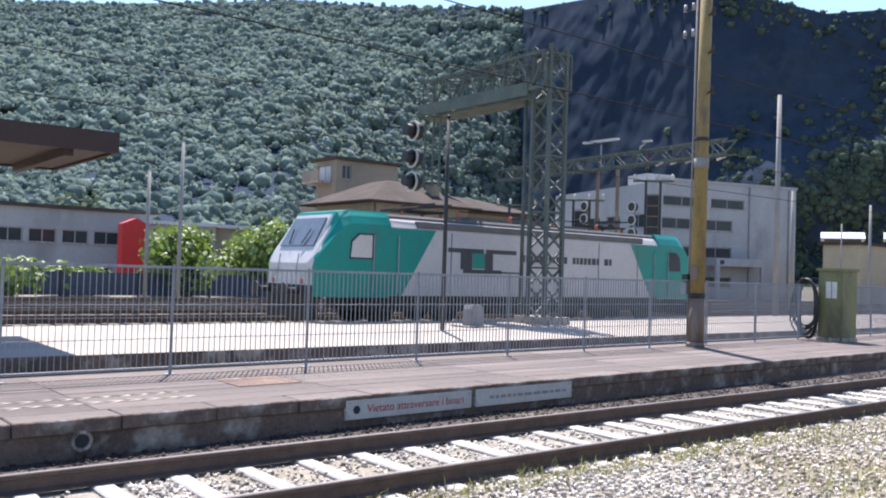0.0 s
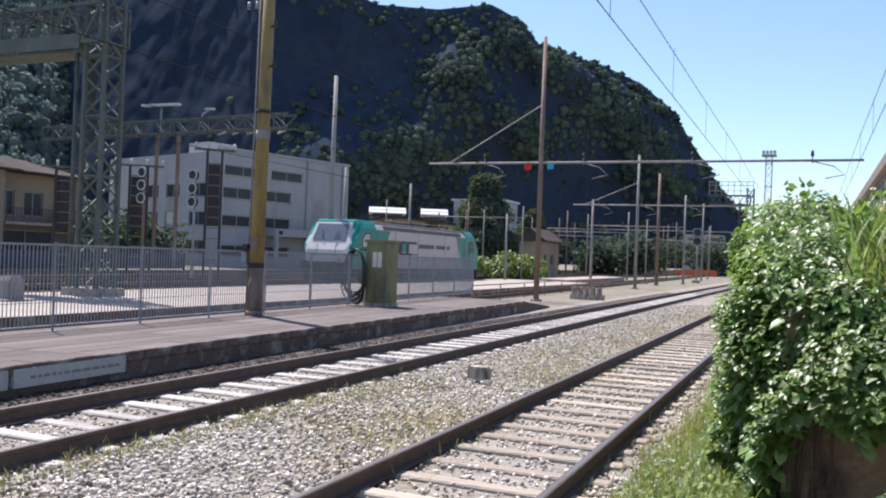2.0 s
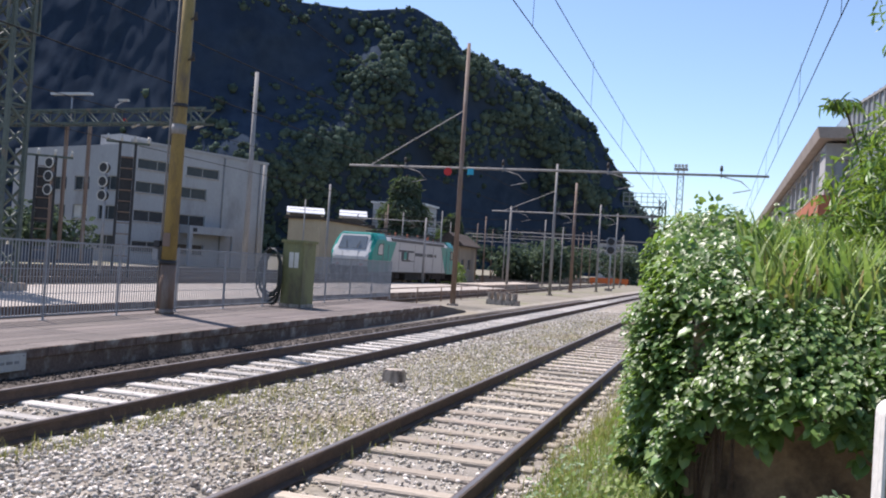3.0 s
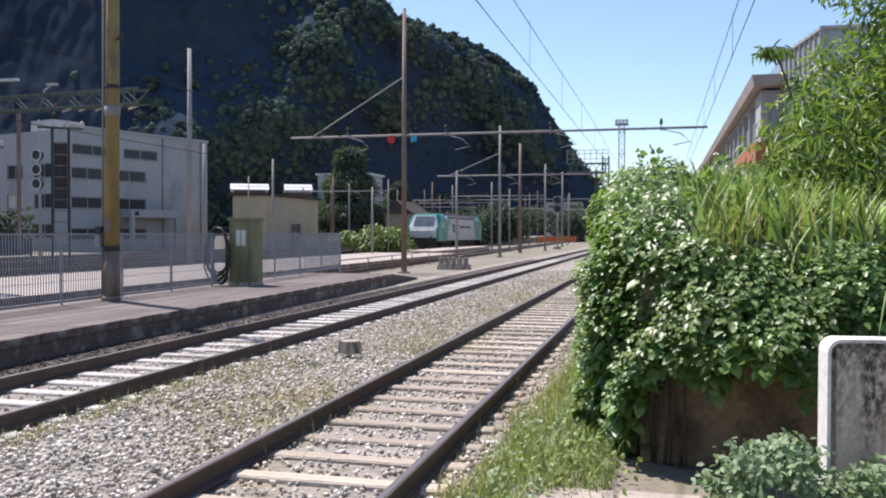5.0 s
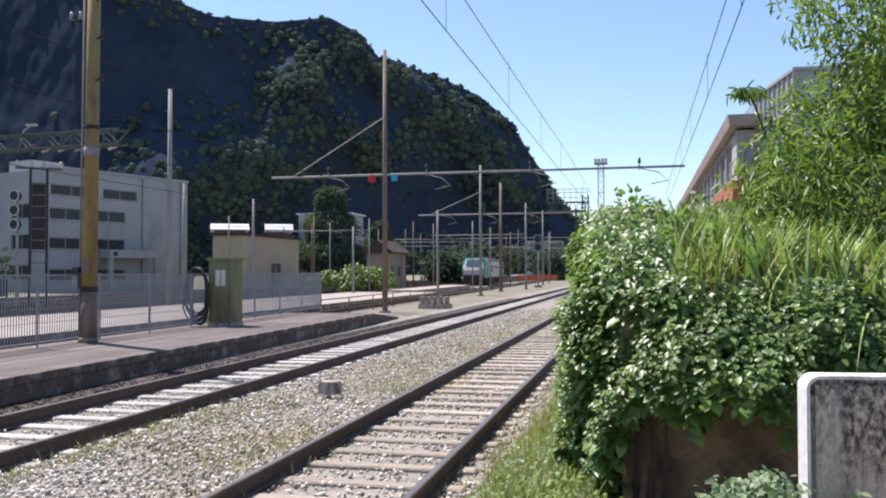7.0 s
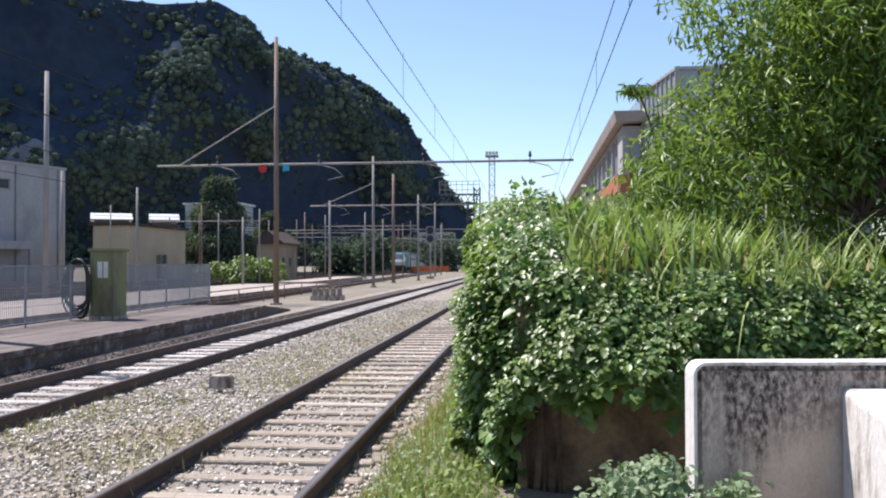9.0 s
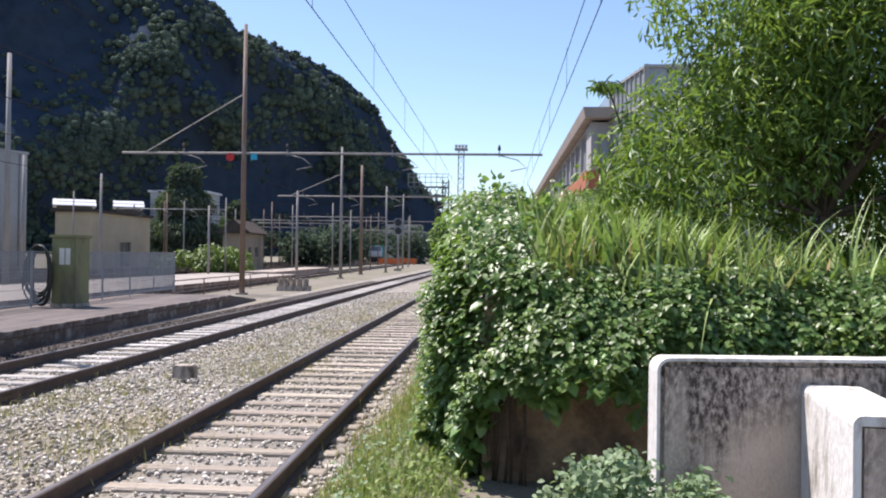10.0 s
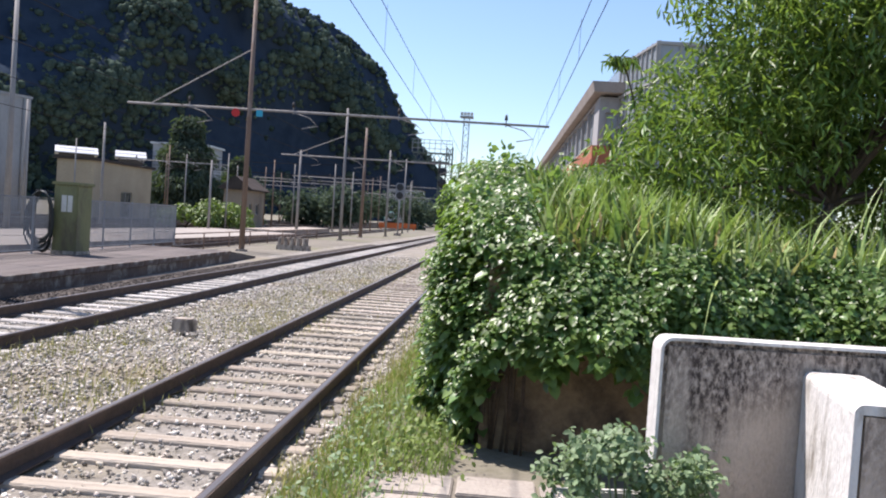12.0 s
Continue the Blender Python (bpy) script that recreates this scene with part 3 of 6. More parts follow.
# ---- poles and masts ----
def pole_one():
    p = thing("catenary_pole", "tall ochre painted tapered pole with rust stains", "pole", pose(-11.54, 16.4, 0.2))
    part("shaft", tube((0, 0, 0), (0.1, 0, 9.8), 0.17, 0.12, 20), M["ochre"], p)
    part("collar", tube((0, 0, 0), (0, 0, 0.12), 0.2, 0.19, 20), M["rust_pole"], p)
    part("lower_coat", tube((0, 0, 0.12), (0.012, 0, 1.1), 0.1735, 0.172, 20), M["rust_pole"], p, "dark weathered lower coat of paint")
    part("cable_clip", box(-0.26, -0.12, -0.2, -0.04, 1.5, 1.62), M["dark_metal"], p)
    part("conduit", tube((-0.19, -0.06, 0), (-0.1, -0.06, 9.0), 0.022, n=8), M["grey_pole"], p, "thin grey conduit")
    part("junction_box", box(-0.34, -0.17, -0.14, 0.02, 1.18, 1.45), M["galv"], p, "small grey junction box", bevel=0.01)
    part("clamp", tube((0, 0, 1.1), (0, 0, 1.2), 0.185, n=20), M["dark_metal"], p)
    part("band", tube((0.04, 0, 4.0), (0.042, 0, 4.22), 0.164, n=20), M["grey_pole"], p, "pale number band")
    part("clamp", tube((0.04, 0, 4.6), (0.04, 0, 4.68), 0.165, n=20), M["dark_metal"], p)
    part("notice", box(-0.06, 0.13, -0.176, -0.165, 1.5, 1.8), M["rust_pole"], p)
    for zz in (5.6, 6.5, 7.35):
        bm = bar((0.06, 0, zz), (0.34, -0.1, zz + 0.1), 0.03)
        part("bracket", bm, M["dark_metal"], p)
        part("insulator", tube((0.34, -0.1, zz + 0.02), (0.34, -0.1, zz + 0.2), 0.05, 0.035, 10), M["loco_under"], p)
    for zz in (7.0, 7.6, 8.2):
        part("bracket", bar((0, 0, zz), (-0.42, -0.1, zz + 0.02), 0.035), M["dark_metal"], p)
        for xx in (-0.2, -0.42):
            part("insulator", tube((xx, -0.08, zz), (xx, -0.08, zz + 0.16), 0.045, 0.03, 10), M["galv"], p)
    return p


pole_one()


def mast(x, y, h, mat, label, beam=None, stay=True, r=0.13, marks=False):
    p = thing("catenary_mast", label, "mast", pose(x, y, -0.2), group="masts beside the tracks")
    part("shaft", tube((0, 0, 0), (0, 0, h + 0.2), r, r * 0.62, 14), M[mat], p)
    part("footing", box(-0.22, 0.22, -0.22, 0.22, -0.05, 0.1), M["concrete"], p, bevel=0.02)
    if beam:
        x0, x1, z = beam
        z += 0.2
        part("beam", tube((x0 - x, 0, z), (x1 - x, 0, z + 0.02), 0.055, n=10), M["grey_pole"], p, "long thin pale crossbeam")
        if stay:
            part("stay", tube((0, 0, z + (h - z) * 0.48), ((x0 - x) * 0.8, 0, z + 0.05), 0.028, n=6), M["grey_pole"], p)
        span = x1 - x0
        for k in range(4):
            xx = x0 - x + span * (k + 0.6) / 4
            part("bracket", bar((xx, 0, z - 0.1), (xx, 0, z + 0.45), 0.05), M["grey_pole"], p)
            part("registration_arm", path_tube([(xx, 0, z - 0.02), (xx + 0.8, -0.3, z - 0.25), (xx + 1.2, -0.3, z - 0.6), (xx + 0.5, -0.3, z - 0.75)], 0.025), M["grey_pole"], p)
            part("insulator", tube((xx, 0, z + 0.2), (xx, 0, z + 0.42), 0.075, 0.05, 10), M["loco_under"], p)
    if marks:
        part("red_disc", tube((-0.62, -0.08, 6.12 + 0.1), (-0.62, -0.05, 6.12 + 0.1), 0.19, n=16), M["red"], p, "red disc")
        part("blue_plate", box(0.33, 0.62, -0.08, -0.05, 6.1, 6.38), M["blue"], p, "small cyan plate")
    return p


mast(-11.55, 38.4, 12.05, "rust_pole", "tall rusty steel mast with a crossbeam", (-17.2, 1.9, 6.2), marks=True)
mast(-12.05, 65.5, 9.9, "grey_pole", "grey steel mast with a crossbeam", (-17.0, -3.9, 6.1))
mast(-12.65, 79.0, 9.9, "rust_pole", "rusty brown steel mast by track", None, r=0.17)
mast(-11.7, 89.5, 8.8, "grey_pole", "plain grey steel mast by track", None)
mast(-13.0, 117.0, 9.9, "grey_pole", "grey steel mast with a crossbeam", (-34, -2, 6.2), stay=False)
mast(-17.0, 72.0, 7.0, "grey_pole", "plain grey steel mast by track", None)
mast(-23.75, 40.3, 11.2, "grey_pole", "tall grey mast beside the loading track", None, r=0.16)
for x, y, h in ((-19, 98, 7.5), (-24.5, 92, 7.2), (-21, 150, 9), (-29, 120, 8.5), (-33, 84, 7.5), (-36, 140, 8), (-16.5, 160, 9), (-27, 175, 9), (-20.5, 60, 5.0)):
    mast(x, y, h, "rust_pole" if (int(x) % 3 == 0) else "grey_pole", "thin steel mast far down the yard", (x - 5, x + 6, 5.9) if h > 7.3 else None, stay=False, r=0.1)
for x, y, h in ((-43.5, 17.0, 8.0), (-45.5, 16.0, 6.5), (-28.4, 60, 7.2), (-29.6, 52, 7.6)):
    mast(x, y, h, "grey_pole", "grey post with fittings in the yard", None, r=0.12)


# ---- lattice work ----
def lattice(bm, p, q, w, step, chord=0.06, web=0.035):
    p, q = Vector(p), Vector(q)
    d = (q - p)
    ln = d.length
    d.normalize()
    a = (d.cross(Vector((0, 1, 0))) if abs(d.y) < 0.9 else d.cross(Vector((0, 0, 1)))).normalized() * w / 2
    b = d.cross(a).normalized() * w / 2
    cs = [a + b, a - b, -a - b, -a + b]
    for c in cs:
        bar(p + c, q + c, chord, chord, bm)
    n = max(1, int(ln / step))
    for i in range(n):
        s, e = p + d * ln * i / n, p + d * ln * (i + 1) / n
        for k in range(4):
            c0, c1 = cs[k], cs[(k + 1) % 4]
            if i % 2:
                c0, c1 = c1, c0
            bar(s + c0, e + c1, web, web, bm)
            if i % 3 == 0:
                bar(s + cs[k], s + cs[(k + 1) % 4], web, web, bm)


def signal_gantry():
    g = thing("signal_gantry", "dark green lattice gantry with hanging round signals", "signal gantry", pose(-19.3, 19.4, 0.17))
    bm = bmesh.new()
    lattice(bm, (0, 0, 0), (0, 0, 8.75), 0.72, 0.55, 0.11, 0.06)
    part("leg", bm, M["gantry"], g)
    bm = bmesh.new()
    lattice(bm, (0.35, 0, 7.95), (-6.2, 0.2, 7.95), 1.1, 0.62, 0.1, 0.065)
    part("beam", bm, M["gantry"], g)
    part("walkway", box(-6.2, -0.4, -0.45, 0.45, 7.12, 7.2), M["gantry"], g)
    part("kick_plate", box(-6.2, -0.4, -0.6, -0.57, 7.2, 7.62), M["gantry"], g, "solid side plate")
    bm = bmesh.new()
    for i in range(8):
        x = -0.6 - i * 0.78
        bar((x, -0.5, 7.2), (x + 0.12, -0.55, 8.75), 0.035, 0.035, bm)
    bar((-0.4, -0.52, 8.72), (-6.2, -0.52, 8.72), 0.035, 0.035, bm)
    bar((-0.4, -0.52, 8.2), (-6.2, -0.52, 8.2), 0.03, 0.03, bm)
    part("railing", bm, M["gantry"], g)
    bm = bmesh.new()
    for x in (-5.2, -5.6, -6.1):
        bar((x, -0.3, 7.2), (x, -0.3, 4.6), 0.06, 0.06, bm)
    for i in range(8):
        bar((-5.2, -0.3, 4.7 + 0.3 * i), (-6.1, -0.3, 4.7 + 0.3 * i), 0.03, 0.03, bm)
    part("hanging_frame", bm, M["gantry"], g)
    for zz in (6.75, 5.75, 4.85):
        head = part("signal_lamp", tube((-6.6, -0.5, zz), (-6.6, -0.25, zz), 0.3, 0.34, 16), M["dark_metal"], g, "black round signal lamp")
        bm = bmesh.new()
        for i in range(20):
            a, b = 2 * math.pi * i / 20, 2 * math.pi * (i + 1) / 20
            bar((-6.6 + 0.36 * math.cos(a), -0.52, zz + 0.36 * math.sin(a)), (-6.6 + 0.36 * math.cos(b), -0.52, zz + 0.36 * math.sin(b)), 0.05, 0.07, bm)
        part("rim", bm, M["white_sign"], head, "white ring")
        part("hood", tube((-6.6, -0.85, zz + 0.03), (-6.6, -0.5, zz), 0.2, 0.24, 12), M["dark_metal"], head)
    part("arm", bar((-6.1, -0.3, 6.9), (-6.6, -0.3, 6.9), 0.05), M["gantry"], g)
    part("arm", bar((-6.1, -0.3, 5.3), (-6.6, -0.3, 5.3), 0.05), M["gantry"], g)
    part("back_board", box(-1.1, -0.62, 0.3, 0.34, 4.4, 7.1), M["dark_metal"], g, "dark hanging board")
    part("side_post", tube((-0.75, -0.3, 0), (-0.75, -0.3, 7.2), 0.06, n=8), M["gantry"], g)
    part("footing", box(-0.75, 0.6, -0.6, 0.6, -0.03, 0.22), M["concrete"], g, bevel=0.02)
    return g


signal_gantry()


def thin_post(x, y, z, h, r, mat, label):
    p = thing("post", label, "post", pose(x, y, z))
    part("shaft", tube((0, 0, 0), (0, 0, h), r, r * 0.8, 10), M[mat], p)
    part("cap", tube((0, 0, h), (0, 0, h + 0.05), r * 1.1, r * 0.6, 10), M[mat], p)
    return p


thin_post(-17.6, 14.0, 0.16, 5.6, 0.06, "dark_metal", "thin dark lamp post on the far platform")
box_small = thing("equipment_box", "small pale grey equipment box on the far platform", "equipment box", pose(-18.6, 15.9, 0.16))
part("body", prism([(-0.25, 0), (0.25, 0), (0.23, 0.5), (0.16, 0.64), (-0.16, 0.64), (-0.23, 0.5)], "x", -0.2, 0.2), M["grey_pole"], box_small, bevel=0.02)
part("plinth", box(-0.4, 0.4, -0.48, 0.48, -0.0, 0.06), M["concrete"], box_small)


# ---- green cabinet with a coiled hose ----
def cabinet():
    c = thing("service_cabinet", "olive green metal cabinet with coiled black hose", "cabinet", SKEW @ pose(-10.72, 22.55, 0.21, 0, 0, -4))
    part("body", box(-0.24, 0.42, -0.36, 0.36, 0.1, 1.82), M["cabinet"], c, bevel=0.012)
    part("lid", box(-0.29, 0.47, -0.41, 0.41, 1.82, 1.9), M["cabinet"], c, bevel=0.015)
    part("base", box(-0.26, 0.44, -0.38, 0.38, 0.0, 0.1), M["concrete"], c, bevel=0.01)
    part("door", box(-0.18, 0.37, -0.372, -0.36, 0.2, 1.76), M["cabinet"], c, bevel=0.004)
    part("notice", box(-0.02, 0.12, -0.377, -0.371, 1.12, 1.55), M["paper"], c, "pale paper notice")
    part("notice", box(0.15, 0.28, -0.377, -0.371, 1.12, 1.55), M["paper"], c, "pale paper notice")
    part("hook", bar((-0.24, -0.3, 1.6), (-0.78, -0.33, 1.64), 0.04), M["dark_metal"], c)
    rng = random.Random(3)
    for k in range(11):
        pts = []
        w, d, sway = 0.2 + 0.017 * k + rng.uniform(-0.03, 0.03), 0.58 + rng.uniform(-0.08, 0.1), rng.uniform(-0.05, 0.05)
        for i in range(25):
            a = 2 * math.pi * i / 24
            z = 1.62 - d + d * math.cos(a) - 0.12 * (1 - math.cos(a)) * rng.uniform(0.97, 1.0)
            pts.append((-0.5 + (w + 0.03 * (1 - math.cos(a))) * math.sin(a) + sway * (1 - math.cos(a)) * 0.5, -0.42 - 0.014 * k + 0.02 * math.sin(2 * a + k), z))
        part("hose", path_tube(pts, 0.021), M["rubber"], c, "coil of black hose")
    return c


cabinet()

# ---- platform canopy ----
can = thing("platform_canopy", "dark brown flat platform canopy with deep fascia", "canopy", pose(-18.15, 5.05, 0))
part("roof", box(-2.15, 2.15, -16, 0, 3.95, 4.03), M["canopy"], can)
part("soffit", box(-2.05, 2.05, -15.9, -0.1, 3.72, 3.78), M["canopy"], can)
part("fascia", box(2.1, 2.16, -16, 0.01, 3.68, 4.06), M["canopy"], can)
part("fascia", box(-2.16, -2.1, -16, 0.01, 3.68, 4.06), M["canopy"], can)
part("fascia", box(-2.1, 2.1, -0.05, 0.012, 3.68, 4.06), M["canopy"], can)
for k in range(6):
    part("beam", box(-2.05, 2.05, -0.9 - 2.6 * k, -0.75 - 2.6 * k, 3.56, 3.72), M["canopy"], can)
for yy in (-9.0, -14.5):
    part("column", tube((0, yy, 0.17), (0, yy, 3.72), 0.12, n=12), M["canopy"], can)


# ---- locomotive ----
def loft(sections, bm=None):
    """Rings of (x, y, z) joined one to the next and closed at both ends."""
    bm = bm or bmesh.new()
    rows = [[bm.verts.new(p) for p in s] for s in sections]
    n = len(rows[0])
    for a, b in zip(rows, rows[1:]):
        for i in range(n):
            bm.faces.new((a[i], a[(i + 1) % n], b[(i + 1) % n], b[i]))
    bm.faces.new(rows[0][::-1])
    bm.faces.new(rows[-1])
    return bm


def hull(y, w, z0, zs, wt, zr):
    """Cross-section of the body at y: half width, floor, shoulder, half roof width, roof."""
    return [(-w, y, z0), (-w, y, zs), (-(w + wt) / 2, y, (zs + zr) / 2 + 0.04), (-wt, y, zr), (wt, y, zr), ((w + wt) / 2, y, (zs + zr) / 2 + 0.04), (w, y, zs), (w, y, z0)]


LEN = 18.6


def locomotive():
    lo = thing("locomotive", "teal and light grey electric locomotive rolling away", "locomotive")
    mir = lambda y, e: y if e == 0 else LEN - y
    part("body", loft([hull(y, 1.47, 0.92, 3.0, 1.2, 3.3) for y in (2.4, LEN - 2.4)]), M["loco_grey"], lo, "light grey side walls", bevel=0.02)
    part("roof", loft([hull(y, 1.19, 3.31, 3.36, 1.05, 3.42) for y in (2.6, LEN - 2.6)]), M["loco_roof"], lo, "dark grey roof")
    for sx in (-1, 1):
        part("roof_edge", box(sx * 1.36 - 0.13, sx * 1.36 + 0.13, 3.7, LEN - 3.7, 3.03, 3.24), M["loco_roof"], lo, "dark roof edge with vents", bevel=0.02)
    for e in (0, 1):
        rows = [hull(mir(0.06, e), 1.24, 0.88, 1.74, 1.12, 1.86), hull(mir(0.14, e), 1.4, 0.87, 1.94, 1.17, 2.04), hull(mir(0.34, e), 1.465, 0.86, 2.22, 1.12, 2.34), hull(mir(0.95, e), 1.476, 0.86, 2.92, 1.1, 3.4), hull(mir(1.3, e), 1.478, 0.86, 3.03, 1.17, 3.46), hull(mir(2.7, e), 1.478, 0.86, 3.05, 1.2, 3.47)]
        cab = part("cab", loft(rows), M["teal"], lo, "teal driver's cab", bevel=0.015)
        nose = [hull(mir(0.0, e), 1.16, 1.12, 1.70, 1.06, 1.82), hull(mir(0.12, e), 1.34, 1.12, 1.92, 1.12, 2.03), hull(mir(0.3, e), 1.38, 1.12, 2.22, 1.06, 2.345), hull(mir(0.86, e), 1.3, 1.12, 2.9, 1.02, 3.32)]
        ns = part("nose", loft(nose), M["loco_white"], lo, "dusty white sloping front", bevel=0.02)
        s = 1 if e == 0 else -1
        y0, y1 = mir(0.28, e), mir(0.77, e)
        bm = loft([[(-0.98, y0 - s * 0.02, 2.36), (0.98, y0 - s * 0.02, 2.36), (0.98, y0 + s * 0.05, 2.30), (-0.98, y0 + s * 0.05, 2.30)], [(-0.9, y1 - s * 0.04, 3.2), (0.9, y1 - s * 0.04, 3.2), (0.9, y1 + s * 0.05, 3.16), (-0.9, y1 + s * 0.05, 3.16)]])
        part("windscreen", bm, M["screen"], ns, "pale reflecting windscreen")
        for sx in (-1, 1):
            part("wiper", bar((sx * 0.35, y0 - s * 0.05, 2.4), (sx * 0.5, (y0 + y1) / 2 - s * 0.06, 2.85), 0.03), M["dark_metal"], ns)
            part("headlight", tube((sx * 0.85, mir(-0.03, e), 1.55), (sx * 0.85, mir(0.06, e), 1.55), 0.13, n=14), M["roof_white"], ns, "round headlight")
            part("marker_light", tube((sx * 0.85, mir(-0.02, e), 1.3), (sx * 0.85, mir(0.06, e), 1.3), 0.08, n=12), M["red"], ns)
            part("handrail", tube((sx * 0.55, mir(-0.04, e), 1.5), (sx * 0.55, mir(0.05, e), 2.1), 0.018, n=6), M["galv"], ns)
            buf = part("buffer", tube((sx * 0.87, mir(-0.55, e), 1.03), (sx * 0.87, mir(0.0, e), 1.03), 0.09, n=12), M["loco_under"], lo)
            part("buffer_plate", tube((sx * 0.87, mir(-0.62, e), 1.03), (sx * 0.87, mir(-0.55, e), 1.03), 0.23, n=18), M["loco_under"], buf)
            # slanted edge of the teal paint on the side wall
            x = sx * 1.4715
            prof = [(mir(2.6, e), 0.93), (mir(3.15, e), 0.93), (mir(4.45, e), 2.99), (mir(2.6, e), 2.99)]
            part("teal_panel", prism(prof, "x", x - 0.004, x + 0.004), M["teal"], lo, "teal side panel with a slanted edge")
            wx = sx * 1.482
            prof = [(mir(1.25, e), 2.05), (mir(2.0, e), 2.05), (mir(2.0, e), 2.72), (mir(1.55, e), 2.72), (mir(1.3, e), 2.5)]
            win = part("side_window_frame", prism([(y + (0.05 if (y > mir(1.6, e)) else -0.05), z + (0.05 if z > 2.3 else -0.05)) for y, z in prof], "x", wx - 0.006, wx + 0.006), M["dark_metal"], cab)
            part("pane", prism(prof, "x", wx - 0.012, wx + 0.012), M["shutter"] if (e == 0 and sx == 1) else M["glass"], win, "side window with a pale beige pane" if (e == 0 and sx == 1) else "")
            door = part("cab_door", box(wx - 0.006, wx + 0.006, min(mir(2.12, e), mir(2.9, e)), max(mir(2.12, e), mir(2.9, e)), 0.95, 2.85), M["teal"], lo, "teal cab door", bevel=0.004)
            for yy in (2.06, 2.97):
                part("door_rail", tube((wx + sx * 0.03, mir(yy, e), 1.0), (wx + sx * 0.03, mir(yy, e), 2.75), 0.018, n=6), M["galv"], door, "bright grab rail")
        part("bumper", box(-1.32, 1.32, min(mir(-0.05, e), mir(0.5, e)), max(mir(-0.05, e), mir(0.5, e)), 0.8, 1.2), M["loco_under"], lo, bevel=0.03)
        part("plough", prism([(-1.3, 0.22), (1.3, 0.22), (1.35, 0.8), (-1.35, 0.8)], "y", min(mir(0.05, e), mir(0.3, e)), max(mir(0.05, e), mir(0.3, e))), M["loco_under"], lo, bevel=0.02)
        part("coupling", box(-0.12, 0.12, min(mir(-0.45, e), mir(0, e)), max(mir(-0.45, e), mir(0, e)), 0.9, 1.1), M["loco_under"], lo)
        # bogie
        yc = mir(4.1, e)
        bog = part("bogie", box(-1.15, 1.15, yc - 2.1, yc + 2.1, 0.42, 0.82), M["loco_under"], lo, "dusty dark bogie", bevel=0.05)
        for dy in (-1.3, 1.3):
            for sx in (-1, 1):
                wh = part("wheel", tube((sx * 0.69, yc + dy, 0.6), (sx * 0.83, yc + dy, 0.6), 0.6, n=28), M["loco_under"], bog)
                part("axle_box", box(sx * 1.06 - 0.12, sx * 1.06 + 0.12, yc + dy - 0.22, yc + dy + 0.22, 0.42, 0.78), M["loco_under"], bog, bevel=0.03)
        for sx in (-1, 1):
            part("step", box(sx * 1.35 - 0.1, sx * 1.35 + 0.1, mir(2.5, e) - 0.3, mir(2.5, e) + 0.3, 0.42, 0.47), M["loco_under"], lo)
    part("transformer", box(-1.25, 1.25, 7.0, LEN - 7.0, 0.32, 0.92), M["loco_under"], lo, bevel=0.05)
    part("sill", box(-1.44, 1.44, 2.3, LEN - 2.3, 0.82, 0.93), M["loco_under"], lo)
    # seams, logo and lettering bars on both sides
    for sx in (-1, 1):
        x = sx * 1.476
        for y in (5.1, 8.2, 12.3, 14.6):
            part("seam", box(x - 0.004, x + 0.004, y - 0.018, y + 0.018, 1.0, 2.95), M["loco_roof"], lo)
        for y, z, w, h, m in ((4.95, 2.34, 1.55, 0.14, "black_text"), (5.5, 1.8, 0.5, 0.54, "black_text"), (6.02, 1.84, 0.52, 0.5, "teal"), (6.56, 1.8, 0.36, 0.54, "black_text"), (6.6, 2.34, 1.4, 0.14, "black_text"), (5.62, 1.68, 1.7, 0.12, "black_text"), (7.0, 1.7, 1.2, 0.05, "black_text")):
            part("logo_bar", box(x - 0.005, x + 0.005, y, y + w, z, z + h), M[m], lo)
        rr, y = random.Random(8), 8.28
        while y < 12.9:
            w = rr.uniform(0.12, 0.22)
            part("lettering_bar", box(x - 0.005, x + 0.005, y, y + w, 2.12, 2.36), M["black_text"], lo)
            y += w + (0.06 if rr.random() > 0.2 else 0.3)
    # roof equipment
    for y in (4.6, LEN - 4.6):
        pan = part("pantograph", box(-0.6, 0.6, y - 0.9, y + 0.9, 3.62, 3.68), M["dark_metal"], lo, "folded pantograph")
        for sx in (-1, 1):
            part("pan_arm", bar((sx * 0.45, y - 0.8, 3.68), (sx * 0.2, y + 0.9, 3.86), 0.045), M["dark_metal"], pan)
            part("pan_head", bar((-0.9, y + 0.55 + 0.35 * sx, 3.9), (0.9, y + 0.55 + 0.35 * sx, 3.9), 0.05), M["dark_metal"], pan)
            for dy in (-0.8, 0.8):
                part("insulator", tube((sx * 0.5, y + dy, 3.42), (sx * 0.5, y + dy, 3.62), 0.06, n=10), M["brick_red"], pan)
    for y, a, b in ((7.2, 0.7, 0.16), (9.4, 0.9, 0.2), (11.8, 0.6, 0.14)):
        part("roof_box", box(-a, a, y - 0.8, y + 0.8, 3.42, 3.42 + b), M["loco_roof"], lo, bevel=0.03)
    for y in (6.0, 8.4, 10.6, 13.0):
        part("roof_insulator", tube((0.7, y, 3.42), (0.7, y, 3.72), 0.07, 0.05, 10), M["brick_red"], lo)
    part("roof_cable", path_tube([(0.7, 6.0, 3.74), (0.7, 8.4, 3.72), (0.7, 10.6, 3.74), (0.7, 13.0, 3.72)], 0.02), M["wire"], lo)
    return lo


loco = locomotive()


